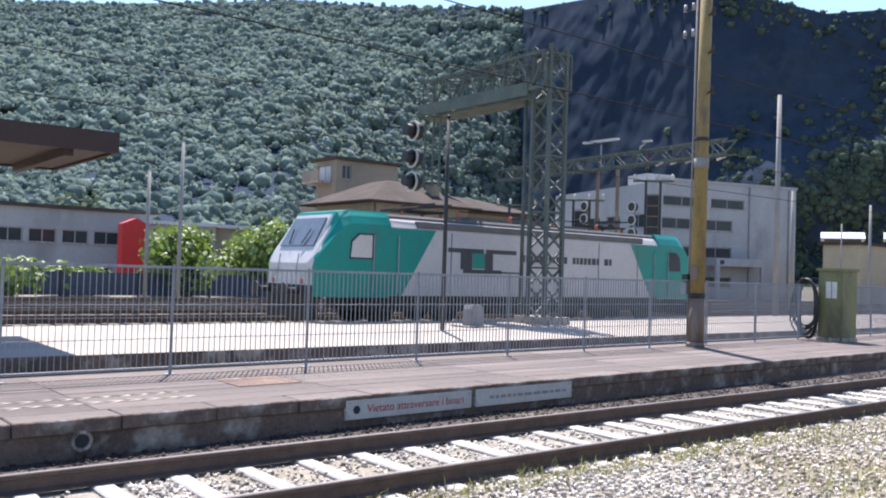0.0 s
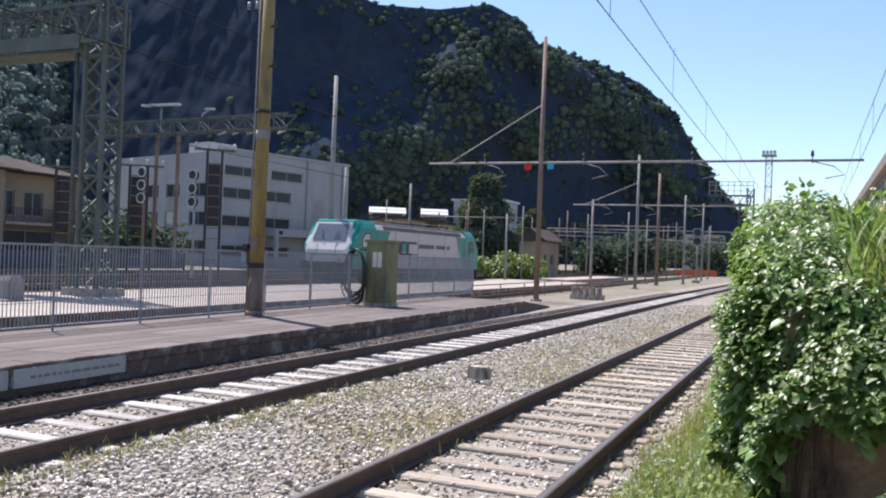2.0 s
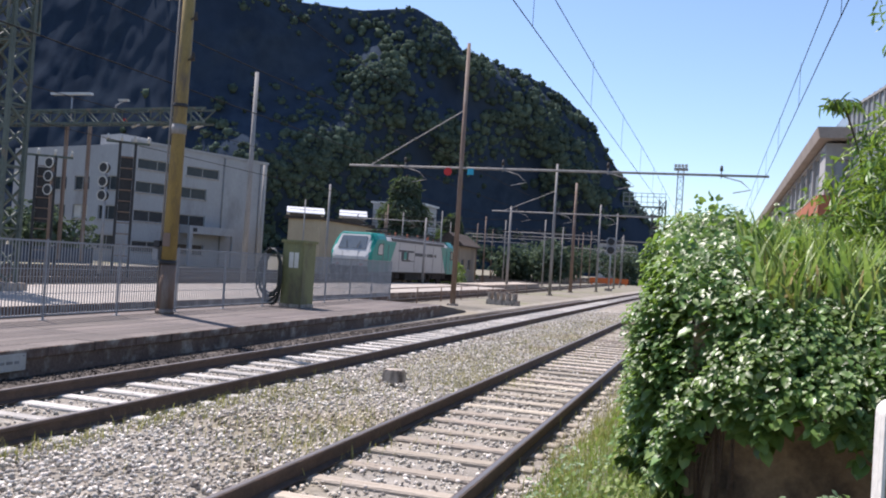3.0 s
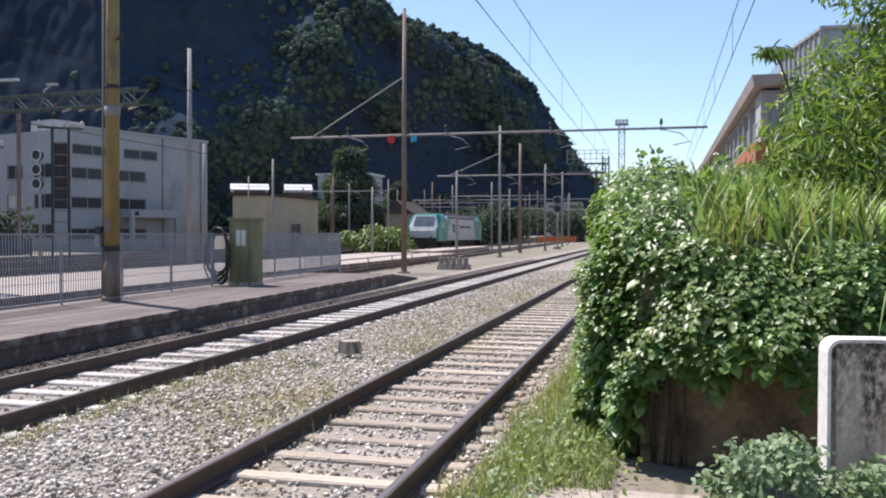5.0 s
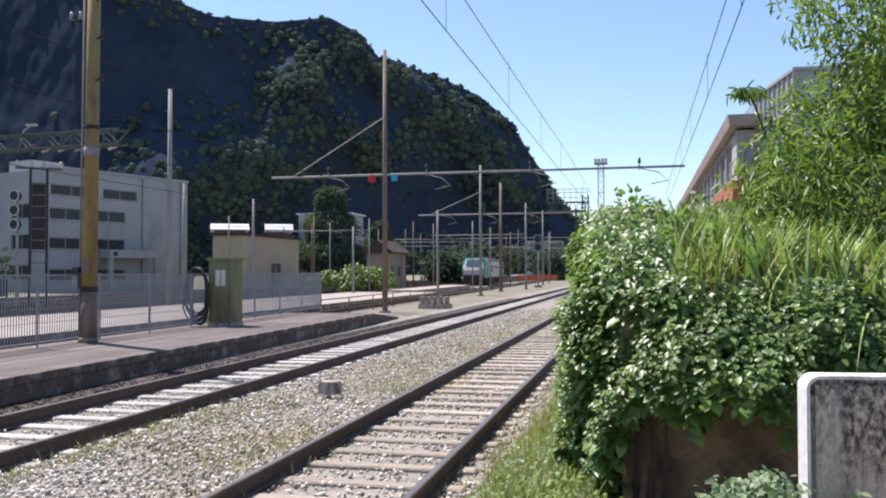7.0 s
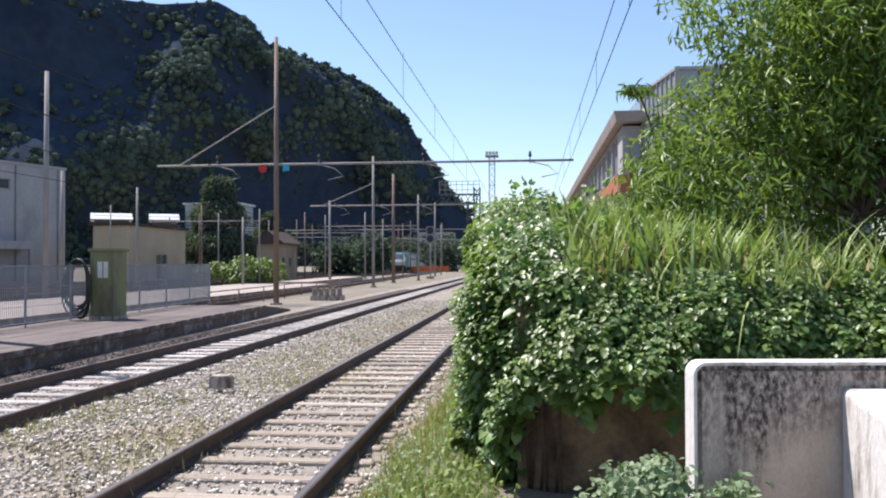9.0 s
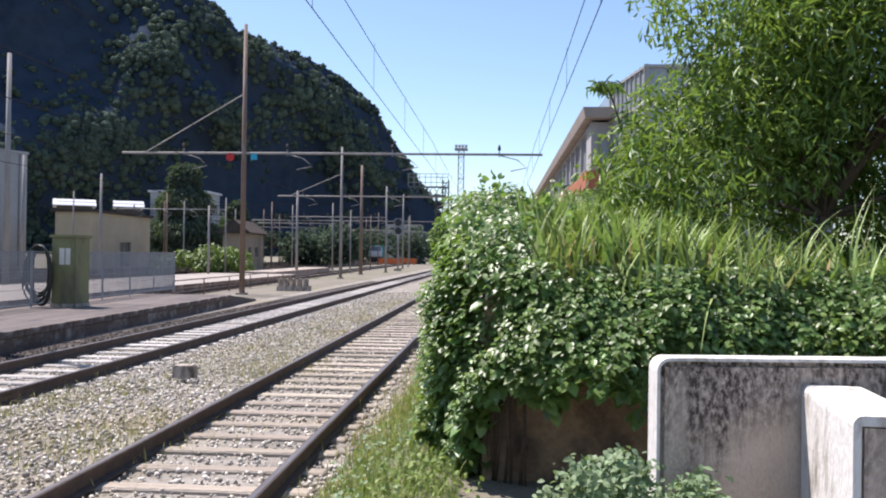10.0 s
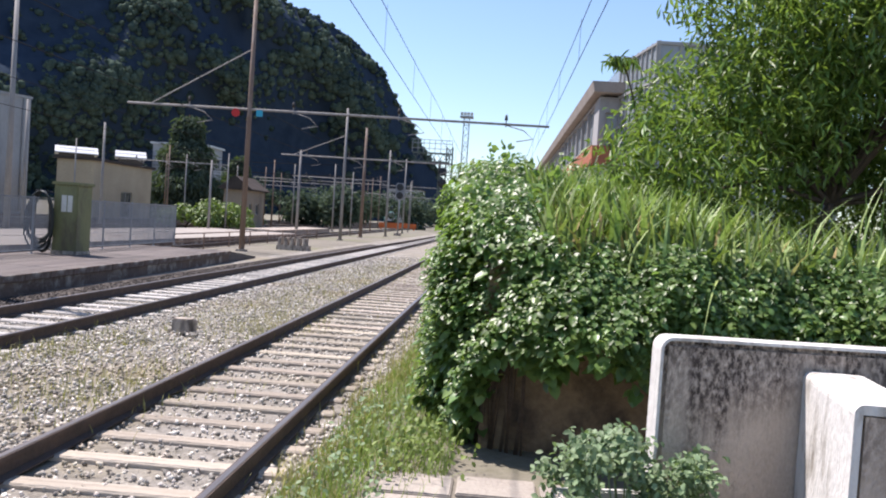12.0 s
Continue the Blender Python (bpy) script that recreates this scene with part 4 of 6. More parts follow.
# ---- buildings ----
def facade(parent, o, ang, length, height, holes, mat, z0=-0.25, pane="glass", panes=None):
    """A wall with real openings. o: its start; ang: the way that it runs, seen from outside from left to right; holes: (u, z, w, h)."""
    m = pose(o[0], o[1], 0, 0, 0, ang)
    trim = 0.302 if ang in (0, 180) else 0.0      # end walls butt against the front and back walls
    us = sorted({trim, length - trim, *[h[0] for h in holes], *[h[0] + h[2] for h in holes]})
    zs = sorted({z0, height, *[h[1] for h in holes], *[h[1] + h[3] for h in holes]})
    bm = bmesh.new()
    inside = lambda u, z: any(h[0] < u < h[0] + h[2] and h[1] < z < h[1] + h[3] for h in holes)
    for za, zb in zip(zs, zs[1:]):
        for ua, ub in zip(us, us[1:]):
            if not inside((ua + ub) / 2, (za + zb) / 2):
                box(ua, ub, 0, 0.3, za, zb, bm)
    bmesh.ops.remove_doubles(bm, verts=bm.verts, dist=0.001)
    shared = [f for f in bm.faces if len([e for e in f.edges if len(e.link_faces) > 2]) == 4 and abs(f.normal.y) < 0.5]
    bmesh.ops.delete(bm, geom=shared, context="FACES")
    w = part("wall", bm, M[mat], parent)
    w.matrix_basis = m
    for i, (u, z, ww, hh) in enumerate(holes):
        bm = bmesh.new()
        t = 0.07
        for b in ((u, u + ww, z, z + t), (u, u + ww, z + hh - t, z + hh), (u, u + t, z + t, z + hh - t), (u + ww - t, u + ww, z + t, z + hh - t), (u + ww / 2 - t / 2, u + ww / 2 + t / 2, z + t, z + hh - t)):
            box(b[0], b[1], 0.12, 0.2, b[2], b[3], bm)
        fr = part("window", bm, M["frame"], parent)
        fr.matrix_basis = m
        part("pane", box(u + 0.01, u + ww - 0.01, 0.15, 0.18, z + 0.01, z + hh - 0.01), M[(panes or {}).get(i, pane)], fr)
        part("sill", box(u - 0.08, u + ww + 0.08, -0.08, 0.12, z - 0.08, z - 0.002), M["concrete"], fr)
    return w


def tan_house():
    h = thing("tan_house", "two-storey tan house with hipped roof and balconies", "house", pose(-49, 32.6, 0))
    # street side, facing the tracks
    holes = [(1.1, 3.9, 1.35, 1.25), (4.7, 3.9, 1.35, 1.25), (0.9, 0.9, 1.6, 1.3), (4.6, 0.9, 1.6, 1.3)]
    facade(h, (0, 0), 90, 8.4, 6.3, holes, "brown_wall", panes={2: "shutter", 3: "shutter"})
    holes = [(6.2, 3.8, 0.8, 1.6), (4.4, 4.0, 0.8, 1.2), (2.4, 4.0, 0.8, 1.2), (6.2, 0.7, 0.8, 1.5), (2.6, 0.0, 2.0, 2.3)]
    facade(h, (-8, 0), 0, 8.0, 6.3, holes, "brown_wall")
    holes = [(0.6, 0.5, 4.6, 1.9), (0.6, 3.4, 1.2, 1.7), (2.6, 3.4, 1.6, 1.7)]
    facade(h, (-1.2, 8.4), 90, 6.6, 6.3, holes, "brown_wall")
    facade(h, (0, 15.0), 180, 8.0, 6.3, [], "brown_wall")
    part("roof", loft([[(-9, -0.8, 6.3), (0.7, -0.8, 6.3), (0.7, 9.2, 6.3), (-9, 9.2, 6.3)], [(-9, -0.8, 6.42), (0.7, -0.8, 6.42), (0.7, 9.2, 6.42), (-9, 9.2, 6.42)], [(-6, 3.6, 8.3), (-3.6, 3.6, 8.3), (-3.6, 4.6, 8.3), (-6, 4.6, 8.3)]]), M["roof_tile"], h)
    part("roof", loft([[(-9, 9.2, 6.3), (0.2, 9.2, 6.3), (0.2, 15.6, 6.3), (-9, 15.6, 6.3)], [(-9, 9.2, 6.4), (0.2, 9.2, 6.4), (0.2, 15.6, 6.4), (-9, 15.6, 6.4)], [(-7, 9.2, 7.6), (-3.4, 9.2, 7.6), (-4.4, 13, 7.6), (-6, 13, 7.6)]]), M["roof_tile"], h)
    ch = part("chimney", box(-1.8, -1.1, 5.8, 6.5, 6.6, 8.1), M["brown_wall"], h)
    part("cap", box(-1.95, -0.95, 5.65, 6.65, 8.1, 8.22), M["roof_tile"], ch)
    for z in (2.75,):
        bal = part("balcony", box(-1.2, 0.1, 8.5, 14.8, z, z + 0.18), M["concrete"], h, "concrete balcony with railing")
        bm = bmesh.new()
        for i in range(32):
            bar((0.04, 8.55 + i * 0.2, z + 0.18), (0.04, 8.55 + i * 0.2, z + 1.1), 0.03, 0.03, bm)
        bar((0.04, 8.5, z + 1.12), (0.04, 14.8, z + 1.12), 0.05, 0.05, bm)
        part("railing", bm, M["dark_metal"], bal)
    bal = part("balcony", box(-5.8, -1.9, -1.1, -0.02, 3.0, 3.15), M["concrete"], h)
    part("parapet", box(-5.8, -1.9, -1.12, -1.04, 3.15, 3.95), M["brown_wall"], bal)
    part("downpipe", tube((0.06, 0.1, 0), (0.06, 0.1, 6.3), 0.06, n=8), M["rust_pole"], h)


tan_house()


def tan_block():
    h = thing("apartment_block", "tall plain tan apartment block with flat roof", "building", pose(-62, 37.4, 0))
    facade(h, (0, 0), 90, 6.3, 10.8, [(0.6, 9.2, 0.9, 1.2)], "brown_wall")
    facade(h, (-3.6, 0), 0, 3.6, 10.8, [(0.5, z, 2.2, 1.5) for z in (3.2, 6.2, 8.9)], "brown_wall", panes={2: "roof_white"})
    facade(h, (0, 6.3), 180, 3.6, 10.8, [], "brown_wall")
    part("roof", box(-3.9, 0.3, -0.3, 6.6, 10.8, 11.05), M["roof_tile"], h)
    for z in (2.8, 5.8, 8.8):
        bal = part("balcony", box(-3.6, -0.8, -1.2, 0.0, z, z + 0.18), M["concrete"], h)
        part("parapet", box(-3.6, -0.8, -1.22, -1.14, z + 0.18, z + 1.05), M["brown_wall"], bal)


tan_block()


def white_building():
    h = thing("office_building", "white three-storey flat-roofed office building with ribbon windows", "building", pose(-54, 69.5, 0, 0, 0, -17.3))
    # local: the corner at the origin; the long front runs along +y (away), the side along -x
    holes = []
    for z in (0.9, 3.9, 6.7):
        holes += [(0.7, z, 3.6, 1.1), (5.4, z, 3.9, 1.1)]
    holes += [(0.8, 9.0, 4.6, 1.0), (6.6, 9.0, 4.2, 1.0)]
    facade(h, (0, 0), 90, 17.6, 11.5, holes, "white_wall")
    holes = [(1.2, z, 1.3, 1.3) for z in (2.2, 5.0, 7.8)] + [(4.4, z, 1.4, 1.3) for z in (2.2, 5.0)] + [(8.0, z, 2.6, 1.4) for z in (1.0, 3.9, 6.8)] + [(12.0, z, 2.6, 1.4) for z in (1.0, 3.9, 6.8)] + [(16.4, z, 3.0, 1.4) for z in (1.0, 3.9, 6.8)]
    facade(h, (-21.2, 0), 0, 21.2, 11.3, holes, "white_wall", panes={1: "frame", 9: "shutter"})
    facade(h, (0, 17.6), 180, 21.2, 11.3, [], "white_wall")
    part("roof", box(-21.0, -0.1, 0.3, 17.3, 11.0, 11.25), M["roof_white"], h)
    part("parapet", box(-0.05, 0.12, -0.1, 17.7, 11.5, 11.75), M["white_wall"], h)
    part("roof_plant", box(-7.5, -4.0, 1.5, 5.0, 11.25, 12.6), M["white_wall"], h)
    for y in (4.9, 11.4, 16.6):
        part("downpipe", tube((0.08, y, 0), (0.08, y, 11.4), 0.07, n=8), M["grey_pole"], h)
    porch = part("porch", box(0.02, 1.6, 6.2, 12.2, 3.1, 3.9), M["white_wall"], h, "white entrance porch with a sign band")
    part("porch_post", box(1.25, 1.6, 11.8, 12.2, -0.2, 3.1), M["white_wall"], porch)
    part("porch_post", box(1.25, 1.6, 6.2, 6.6, -0.2, 3.1), M["white_wall"], porch)
    part("porch_sign", box(1.6, 1.63, 6.6, 7.1, 3.3, 3.7), M["dark_metal"], porch)


white_building()


def simple_building(name, label, x, y, rz, w, d, hgt, wall, roof, holes, side=(), ridge=0.0, category="building"):
    """Front runs along +y from the origin, as seen from the tracks."""
    h = thing(name, label, category, pose(x, y, 0, 0, 0, rz))
    facade(h, (0, 0), 90, w, hgt, holes, wall)
    facade(h, (-d, 0), 0, d, hgt, list(side), wall)
    facade(h, (0, w), 180, d, hgt, [], wall)
    facade(h, (-d, w), 270, w, hgt, [], wall)
    if ridge:
        part("roof", prism([(-d - 0.5, hgt), (0.5, hgt), (0.5, hgt + 0.12), (-d / 2, hgt + ridge), (-d - 0.5, hgt + 0.12)], "y", -0.5, w + 0.5), M[roof], h)
    else:
        part("roof", box(-d - 0.3, 0.3, -0.3, w + 0.3, hgt, hgt + 0.25), M[roof], h)
    return h


simple_building("cream_house", "small cream building with flat roof and open bay", -38.0, 78.6, 0, 13.4, 3.6, 5.3, "ochre_wall", "roof_tile", [(6.0, 0.0, 2.6, 2.6)], [(1.0, 0.8, 1.4, 1.6)])
for x, y, rz, w in ((-59.8, 113.3, -62, 4.5), (-52.9, 116.6, -65, 3.1)):
    simple_building("shed", "tall dark shed with bright metal roof", x, y, rz, w, 6.0, 7.7, "dark_wall", "roof_white", [(1.0, 4.6, 1.4, 1.6)], ridge=1.1, category="shed")
simple_building("terrace_house", "white stepped house with roof terraces and aerials", -42, 121, 0, 6.5, 8, 10.2, "white_wall", "roof_white", [(0.8, z, 1.6, 1.3) for z in (1.5, 4.4, 7.4)] + [(4.0, z, 1.8, 1.3) for z in (1.5, 4.4, 7.4)])
simple_building("grey_house", "weathered small house with pitched roof", -25.2, 85.0, 2, 7.0, 2.4, 3.6, "brown_wall", "roof_tile", [(0.8, 1.2, 1.2, 1.1), (3.6, 1.2, 1.2, 1.1)], ridge=1.4, category="house")
simple_building("pale_house", "pale house far down the valley", -32, 350, 0, 16, 14, 14, "white_wall", "roof_tile", [(1.5 + 4.5 * i, z, 2.0, 1.6) for i in range(3) for z in (2, 5, 8, 11)], [(1.5 + 4.2 * i, z, 2.0, 1.6) for i in range(3) for z in (2, 5, 8, 11)], category="house")
simple_building("industrial_hall", "long white industrial hall with dark band windows", -66, 9.5, 4, 14.5, 16, 5.4, "white_wall", "roof_tile", [(0.8 + 2.3 * i, 2.9, 1.9, 1.0) for i in range(6)] + [(8.0, 0.2, 3.5, 1.0)], ridge=0.0)
simple_building("small_white_house", "low white flat building behind bushes", -62, 22.4, 0, 4.6, 12, 4.5, "white_wall", "roof_white", [(0.8, 2.6, 0.8, 0.9), (2.6, 2.6, 0.8, 0.9)], ridge=0)
simple_building("brown_shed", "low brown flat building behind bushes", -62.6, 27.1, 0, 4.2, 12, 4.5, "brown_wall", "roof_white", [], ridge=0, category="shed")
red = thing("red_container", "bright red upright panel beside the hall", "container", pose(-57.5, 18.6, -0.2))
part("body", prism([(0, 0), (1.75, 0), (1.75, 4.4), (0.87, 4.8), (0, 4.4)], "x", -1.0, 0), M["red"], red, bevel=0.02)
for z in (1.2, 2.4, 3.6):
    part("rib", box(0.0, 0.04, 0.05, 1.7, z, z + 0.06), M["red"], red)


def station():
    s = thing("station_building", "flat-roofed station building with deep eaves and terracotta band", "building", pose(3.9, 40.5, 0))
    # the side towards the tracks is seen from its left end to its right end walking away
    w = facade(s, (0.35, 60), 270, 60, 8.0, [(0.5 + 3.2 * i, 6.0, 2.9, 1.9) for i in range(18)], "white_wall", pane="pale_blue")
    facade(s, (0.35, 0), 0, 2.55, 8.0, [(0.3, 5.0, 1.4, 2.3)], "white_wall", pane="pale_blue")
    part("band", box(0.1, 2.9, -0.5, 60, 4.9, 5.7), M["brick_red"], s, "terracotta parapet band")
    part("eave", prism([(0.0, 8.12), (12, 8.12), (12, 8.6), (-0.1, 8.6)], "y", -0.7, 60.5), material("eave_concrete", (0.36, 0.31, 0.275), (0.27, 0.235, 0.205), 0.85, scale=0.6, fine=10, bump=0.2), s, "deep concrete eave")
    g = part("glazed_block", box(2.9, 9.5, -0.2, 30, -0.2, 8.04), M["pale_blue"], s, "pale glazed stair block")
    t = part("upper_block", prism([(1.25, 0.2), (2.0, -5.0), (9.5, -5.0), (9.5, 8.0), (1.25, 8.0)], "z", -0.2, 9.6), M["pale_blue"], s, "taller glazed end block")
    for i in range(9):
        k = i / 8
        part("mullion", bar((1.23 + 0.74 * k, 0.16 - 5.16 * k, 0), (1.23 + 0.74 * k, 0.16 - 5.16 * k, 9.6), 0.09), M["frame"], t)
        part("mullion", bar((2.05 + 0.85 * i, -5.03, 0), (2.05 + 0.85 * i, -5.03, 9.6), 0.09), M["frame"], t)
    for z in (5.2, 6.6, 8.0, 9.5):
        part("transom", bar((1.21, 0.2, z), (1.97, -5.02, z), 0.1), M["frame"], t)
        part("transom", bar((1.97, -5.05, z), (9.5, -5.05, z), 0.1), M["frame"], t)


station()


# ---- far masts, floodlight tower, signals ----
def far_gantry():
    g = thing("far_signal_gantry", "dark lattice signal gantry across far tracks", "signal gantry", pose(-6.2, 100.0, -0.2))
    bm = bmesh.new()
    lattice(bm, (0, 0, 0), (0, 0, 10.6), 0.7, 0.8, 0.12, 0.07)
    part("leg", bm, M["gantry"], g)
    bm = bmesh.new()
    lattice(bm, (0, 0, 9.3), (-4.3, 0, 9.3), 1.0, 0.7, 0.12, 0.07)
    part("beam", bm, M["gantry"], g)
    bm = bmesh.new()
    for zz in (10.3, 10.9, 11.3):
        bar((0.3, -0.5, zz), (-4.4, -0.5, zz), 0.06, 0.06, bm)
    for i in range(8):
        bar((0.3 - 0.66 * i, -0.5, 9.8), (0.3 - 0.66 * i, -0.5, 11.3), 0.06, 0.06, bm)
    part("railing", bm, M["galv"], g)
    for zz in (7.7, 6.4):
        hd = part("signal_lamp", tube((-0.65, -0.7, zz), (-0.65, -0.4, zz), 0.45, 0.5, 16), M["dark_metal"], g)
        part("hood", tube((-0.65, -1.1, zz + 0.05), (-0.65, -0.7, zz), 0.26, 0.3, 12), M["dark_metal"], hd)
    part("cage", box(-1.2, -0.9, -0.4, 0.0, 4.5, 9), M["gantry"], g)


far_gantry()


def two_lamp_signal(x, y, h):
    s = thing("two_lamp_signal", "grey signal post with two black round lamps", "signal", pose(x, y, -0.2), group="signals in the yard")
    part("post", tube((0, 0, 0), (0, 0, h), 0.09, n=10), M["galv"], s)
    part("board", prism([(-0.5, h - 1.95), (0.5, h - 1.95), (0.5, h - 0.2), (0.35, h), (-0.35, h), (-0.5, h - 0.2)], "y", -0.12, -0.05), M["galv"], s, bevel=0.01)
    for z in (h - 0.48, h - 1.45):
        lamp = part("lamp", tube((0, -0.3, z), (0, -0.12, z), 0.4, n=18), M["dark_metal"], s, "black round signal lamp")
        part("lens", tube((0, -0.33, z), (0, -0.3, z), 0.17, n=14), M["glass"], lamp)
    part("footing", box(-0.4, 0.4, -0.4, 0.4, -0.05, 0.3), M["concrete"], s)


two_lamp_signal(-11.6, 99.5, 6.1)
for x, y, h in ((-31.8, 39.0, 6.2), (-35.6, 39.2, 6.4)):
    s = thing("three_lamp_signal", "signal post with three hooded round lamps", "signal", pose(x, y, -0.2), group="signals in the yard")
    part("post", tube((0, 0, 0), (0, 0, h), 0.08, n=10), M["galv"] if x > -32 else M["rust_pole"], s)
    for k in range(3):
        z = h - 0.3 - 0.75 * k
        lamp = part("lamp", tube((0.1, -0.42, z), (0.1, -0.15, z), 0.24, 0.27, 14), M["dark_metal"], s)
        bm = bmesh.new()
        for i in range(16):
            a, b = 2 * math.pi * i / 16, 2 * math.pi * (i + 1) / 16
            bar((0.1 + 0.28 * math.cos(a), -0.4, z + 0.28 * math.sin(a)), (0.1 + 0.28 * math.cos(b), -0.4, z + 0.28 * math.sin(b)), 0.05, 0.06, bm)
        part("rim", bm, M["white_sign"], lamp)


def yard_gantry():
    g = thing("yard_gantry", "rusty lattice crossbeam structure with lamps", "gantry", pose(-36.4, 41.0, 0.5))
    for x in (0, 1.6):
        part("leg", bar((x, 0, 0), (x, 0, 8.0), 0.16), M["rust_pole"], g)
    bm = bmesh.new()
    lattice(bm, (-9, 0, 8.1), (10.8, -2.0, 8.1), 0.75, 0.9, 0.1, 0.06)
    part("beam", bm, M["gantry"], g)
    part("strip_lamp", box(-1.2, 1.6, -0.2, 0.1, 9.6, 9.72), M["roof_white"], g, "long pale strip lamp")
    part("lamp_post", tube((0.2, 0, 8), (0.2, 0, 9.6), 0.05, n=8), M["galv"], g)
    part("street_lamp_arm", path_tube([(3.0, 0, 8.0), (3.3, 0, 9.0), (3.8, 0, 9.3)], 0.05), M["galv"], g)
    part("street_lamp_head", box(3.5, 4.1, -0.12, 0.12, 9.26, 9.36), M["white_sign"], g)
    part("red_disc", tube((4.6, -0.9, 7.9), (4.6, -0.86, 7.9), 0.22, n=14), M["red"], g)
    for i in range(5):
        part("insulator", tube((5.4 + 1.0 * i, -1.2, 7.6), (5.9 + 1.0 * i, -1.2, 7.75), 0.06, n=8), M["white_sign"], g)


yard_gantry()


def equipment_frame(x, y, h, w):
    f = thing("insulator_rack", "dark slotted steel rack with insulators in yard", "rack", pose(x, y, -0.2, 0, 0, 38))
    for sx in (-w / 2, w / 2):
        part("upright", bar((sx, 0, 0), (sx, 0, h), 0.14), M["dark_metal"], f)
    for k in range(int(h / 0.62)):
        part("rung", bar((-w / 2, 0, 0.6 + 0.6 * k), (w / 2, 0, 0.6 + 0.6 * k), 0.06), M["rust_pole"], f)
    part("back_plate", box(-w / 2 + 0.08, w / 2 - 0.08, 0.08, 0.11, h * 0.42, h * 0.9), M["dark_metal"], f, "dark slotted plate")
    part("top_bar", bar((-w * 1.4, 0, h), (w * 1.4, 0, h), 0.12), M["gantry"], f)
    for k in range(4):
        part("insulator", tube((-w * 1.3 + w * 0.87 * k, 0, h + 0.06), (-w * 1.3 + w * 0.87 * k, 0, h + 0.4), 0.09, 0.06, 10), M["white_sign"], f, "pale insulator")


equipment_frame(-31.0, 39.6, 7.4, 0.8)
equipment_frame(-36.8, 40.0, 6.6, 1.0)
equipment_frame(-39.5, 37.0, 6.2, 0.9)


def floodlight():
    t = thing("floodlight_tower", "tall slim lattice floodlight tower", "floodlight tower", pose(-8.9, 200, -0.2))
    bm = bmesh.new()
    lattice(bm, (0, 0, 0), (0, 0, 26.3), 1.3, 1.6, 0.16, 0.09)
    part("shaft", bm, M["galv"], t)
    part("platform", box(-1.5, 1.5, -1.5, 1.5, 26.3, 26.6), M["galv"], t)
    for i in range(4):
        part("lamp", box(-1.4 + i * 0.75, -0.8 + i * 0.75, -1.6, -1.2, 26.7, 27.4), M["white_sign"], t)


floodlight()

# ---- overhead wires ----
def wire(points, r, label="thin dark overhead wire above the tracks"):
    w = thing("overhead_wire", label, "wire", group="overhead wires")
    part("strand", path_tube(points, r, 5), M["wire"], w)


def span_wire(x, z, sag, y0=-30, y1=230, span=54.0, skew=0.0, off=0.0, r=0.009):
    pts = []
    n = int((y1 - y0) / 4.5)
    for i in range(n + 1):
        y = y0 + (y1 - y0) * i / n
        k = ((y - 38.4 + off) / span) % 1.0
        pts.append((x - skew * y, y, z - sag * 4 * k * (1 - k)))
    wire(pts, r)


for x, z1, z2, r in ((-3.1, 5.75, 6.95, 0.009), (1.6, 5.8, 6.85, 0.009), (-13.1, 5.75, 7.2, 0.014), (-22.9, 5.75, 7.1, 0.014)):
    span_wire(x, z1, 0.0, y0=-60, r=r)
    span_wire(x, z2, 0.2, y0=-60, r=r)
# droppers between the two wires
for x, z1, z2, y in [(x, a, b, y) for x, a, b in ((-3.1, 5.75, 6.9), (1.6, 5.8, 6.8)) for y in range(14, 80, 7)]:
    wire([(x, y, z1), (x, y, z2)], 0.005, "thin dropper wire between overhead wires")
wire([(-11.6 + 0.1 * i, 16.4 + 2.0 * i, 8.9 - 0.35 * i + 0.03 * i * i) for i in range(7)], 0.012)

for k, (x, y, h) in enumerate(((-14.5, 84, 6.0), (-15.5, 104, 6.5), (-18.0, 112, 7.0), (-22.5, 70, 6.2), (-26.5, 96, 6.6), (-31.0, 100, 6.8), (-13.8, 132, 7.5), (-24.0, 138, 7.0), (-34.0, 112, 7.0), (-36.5, 72, 6.8), (-38.0, 96, 7.4), (-29.0, 78, 6.4))):
    mast(x, y, h, "rust_pole" if k % 3 == 1 else "grey_pole", "slender steel post among the far tracks", None, r=0.075)
for y, z in ((72, 5.9), (84, 5.6), (96, 6.1), (104, 5.7), (112, 6.3), (138, 6.2)):
    wire([(-38 + 4.0 * i, y, z - 0.25 * math.sin(math.pi * i / 6)) for i in range(7)], 0.02, "dark cross-span wire over the yard")
# ---- small things of the track ----
marker = thing("track_marker", "short grey concrete block in the ballast", "marker block", pose(-4.55, 12.4, -0.14))
part("block", prism([(-0.16, 0), (0.16, 0), (0.15, 0.16), (0.08, 0.2), (-0.15, 0.2)], "x", -0.14, 0.14), M["concrete"], marker, bevel=0.015)
rack = thing("low_rack", "low grey concrete rack beside the mast", "rack", pose(-10.3, 43.2, -0.2))
part("base", box(-0.8, 0.8, -0.4, 0.4, 0, 0.25), M["concrete"], rack)
for i in range(5):
    part("slat", box(-0.75 + 0.32 * i, -0.6 + 0.32 * i, -0.3, 0.3, 0.25, 0.62), M["concrete"], rack, bevel=0.01)
rail_low = thing("low_railing", "low pipe railing along the track", "railing", SKEW @ pose(-11.9, 34, -0.2))
for i in range(9):
    part("post", tube((0, 4.0 * i, 0), (0, 4.0 * i, 0.75), 0.03, n=8), M["rust_pole"], rail_low)
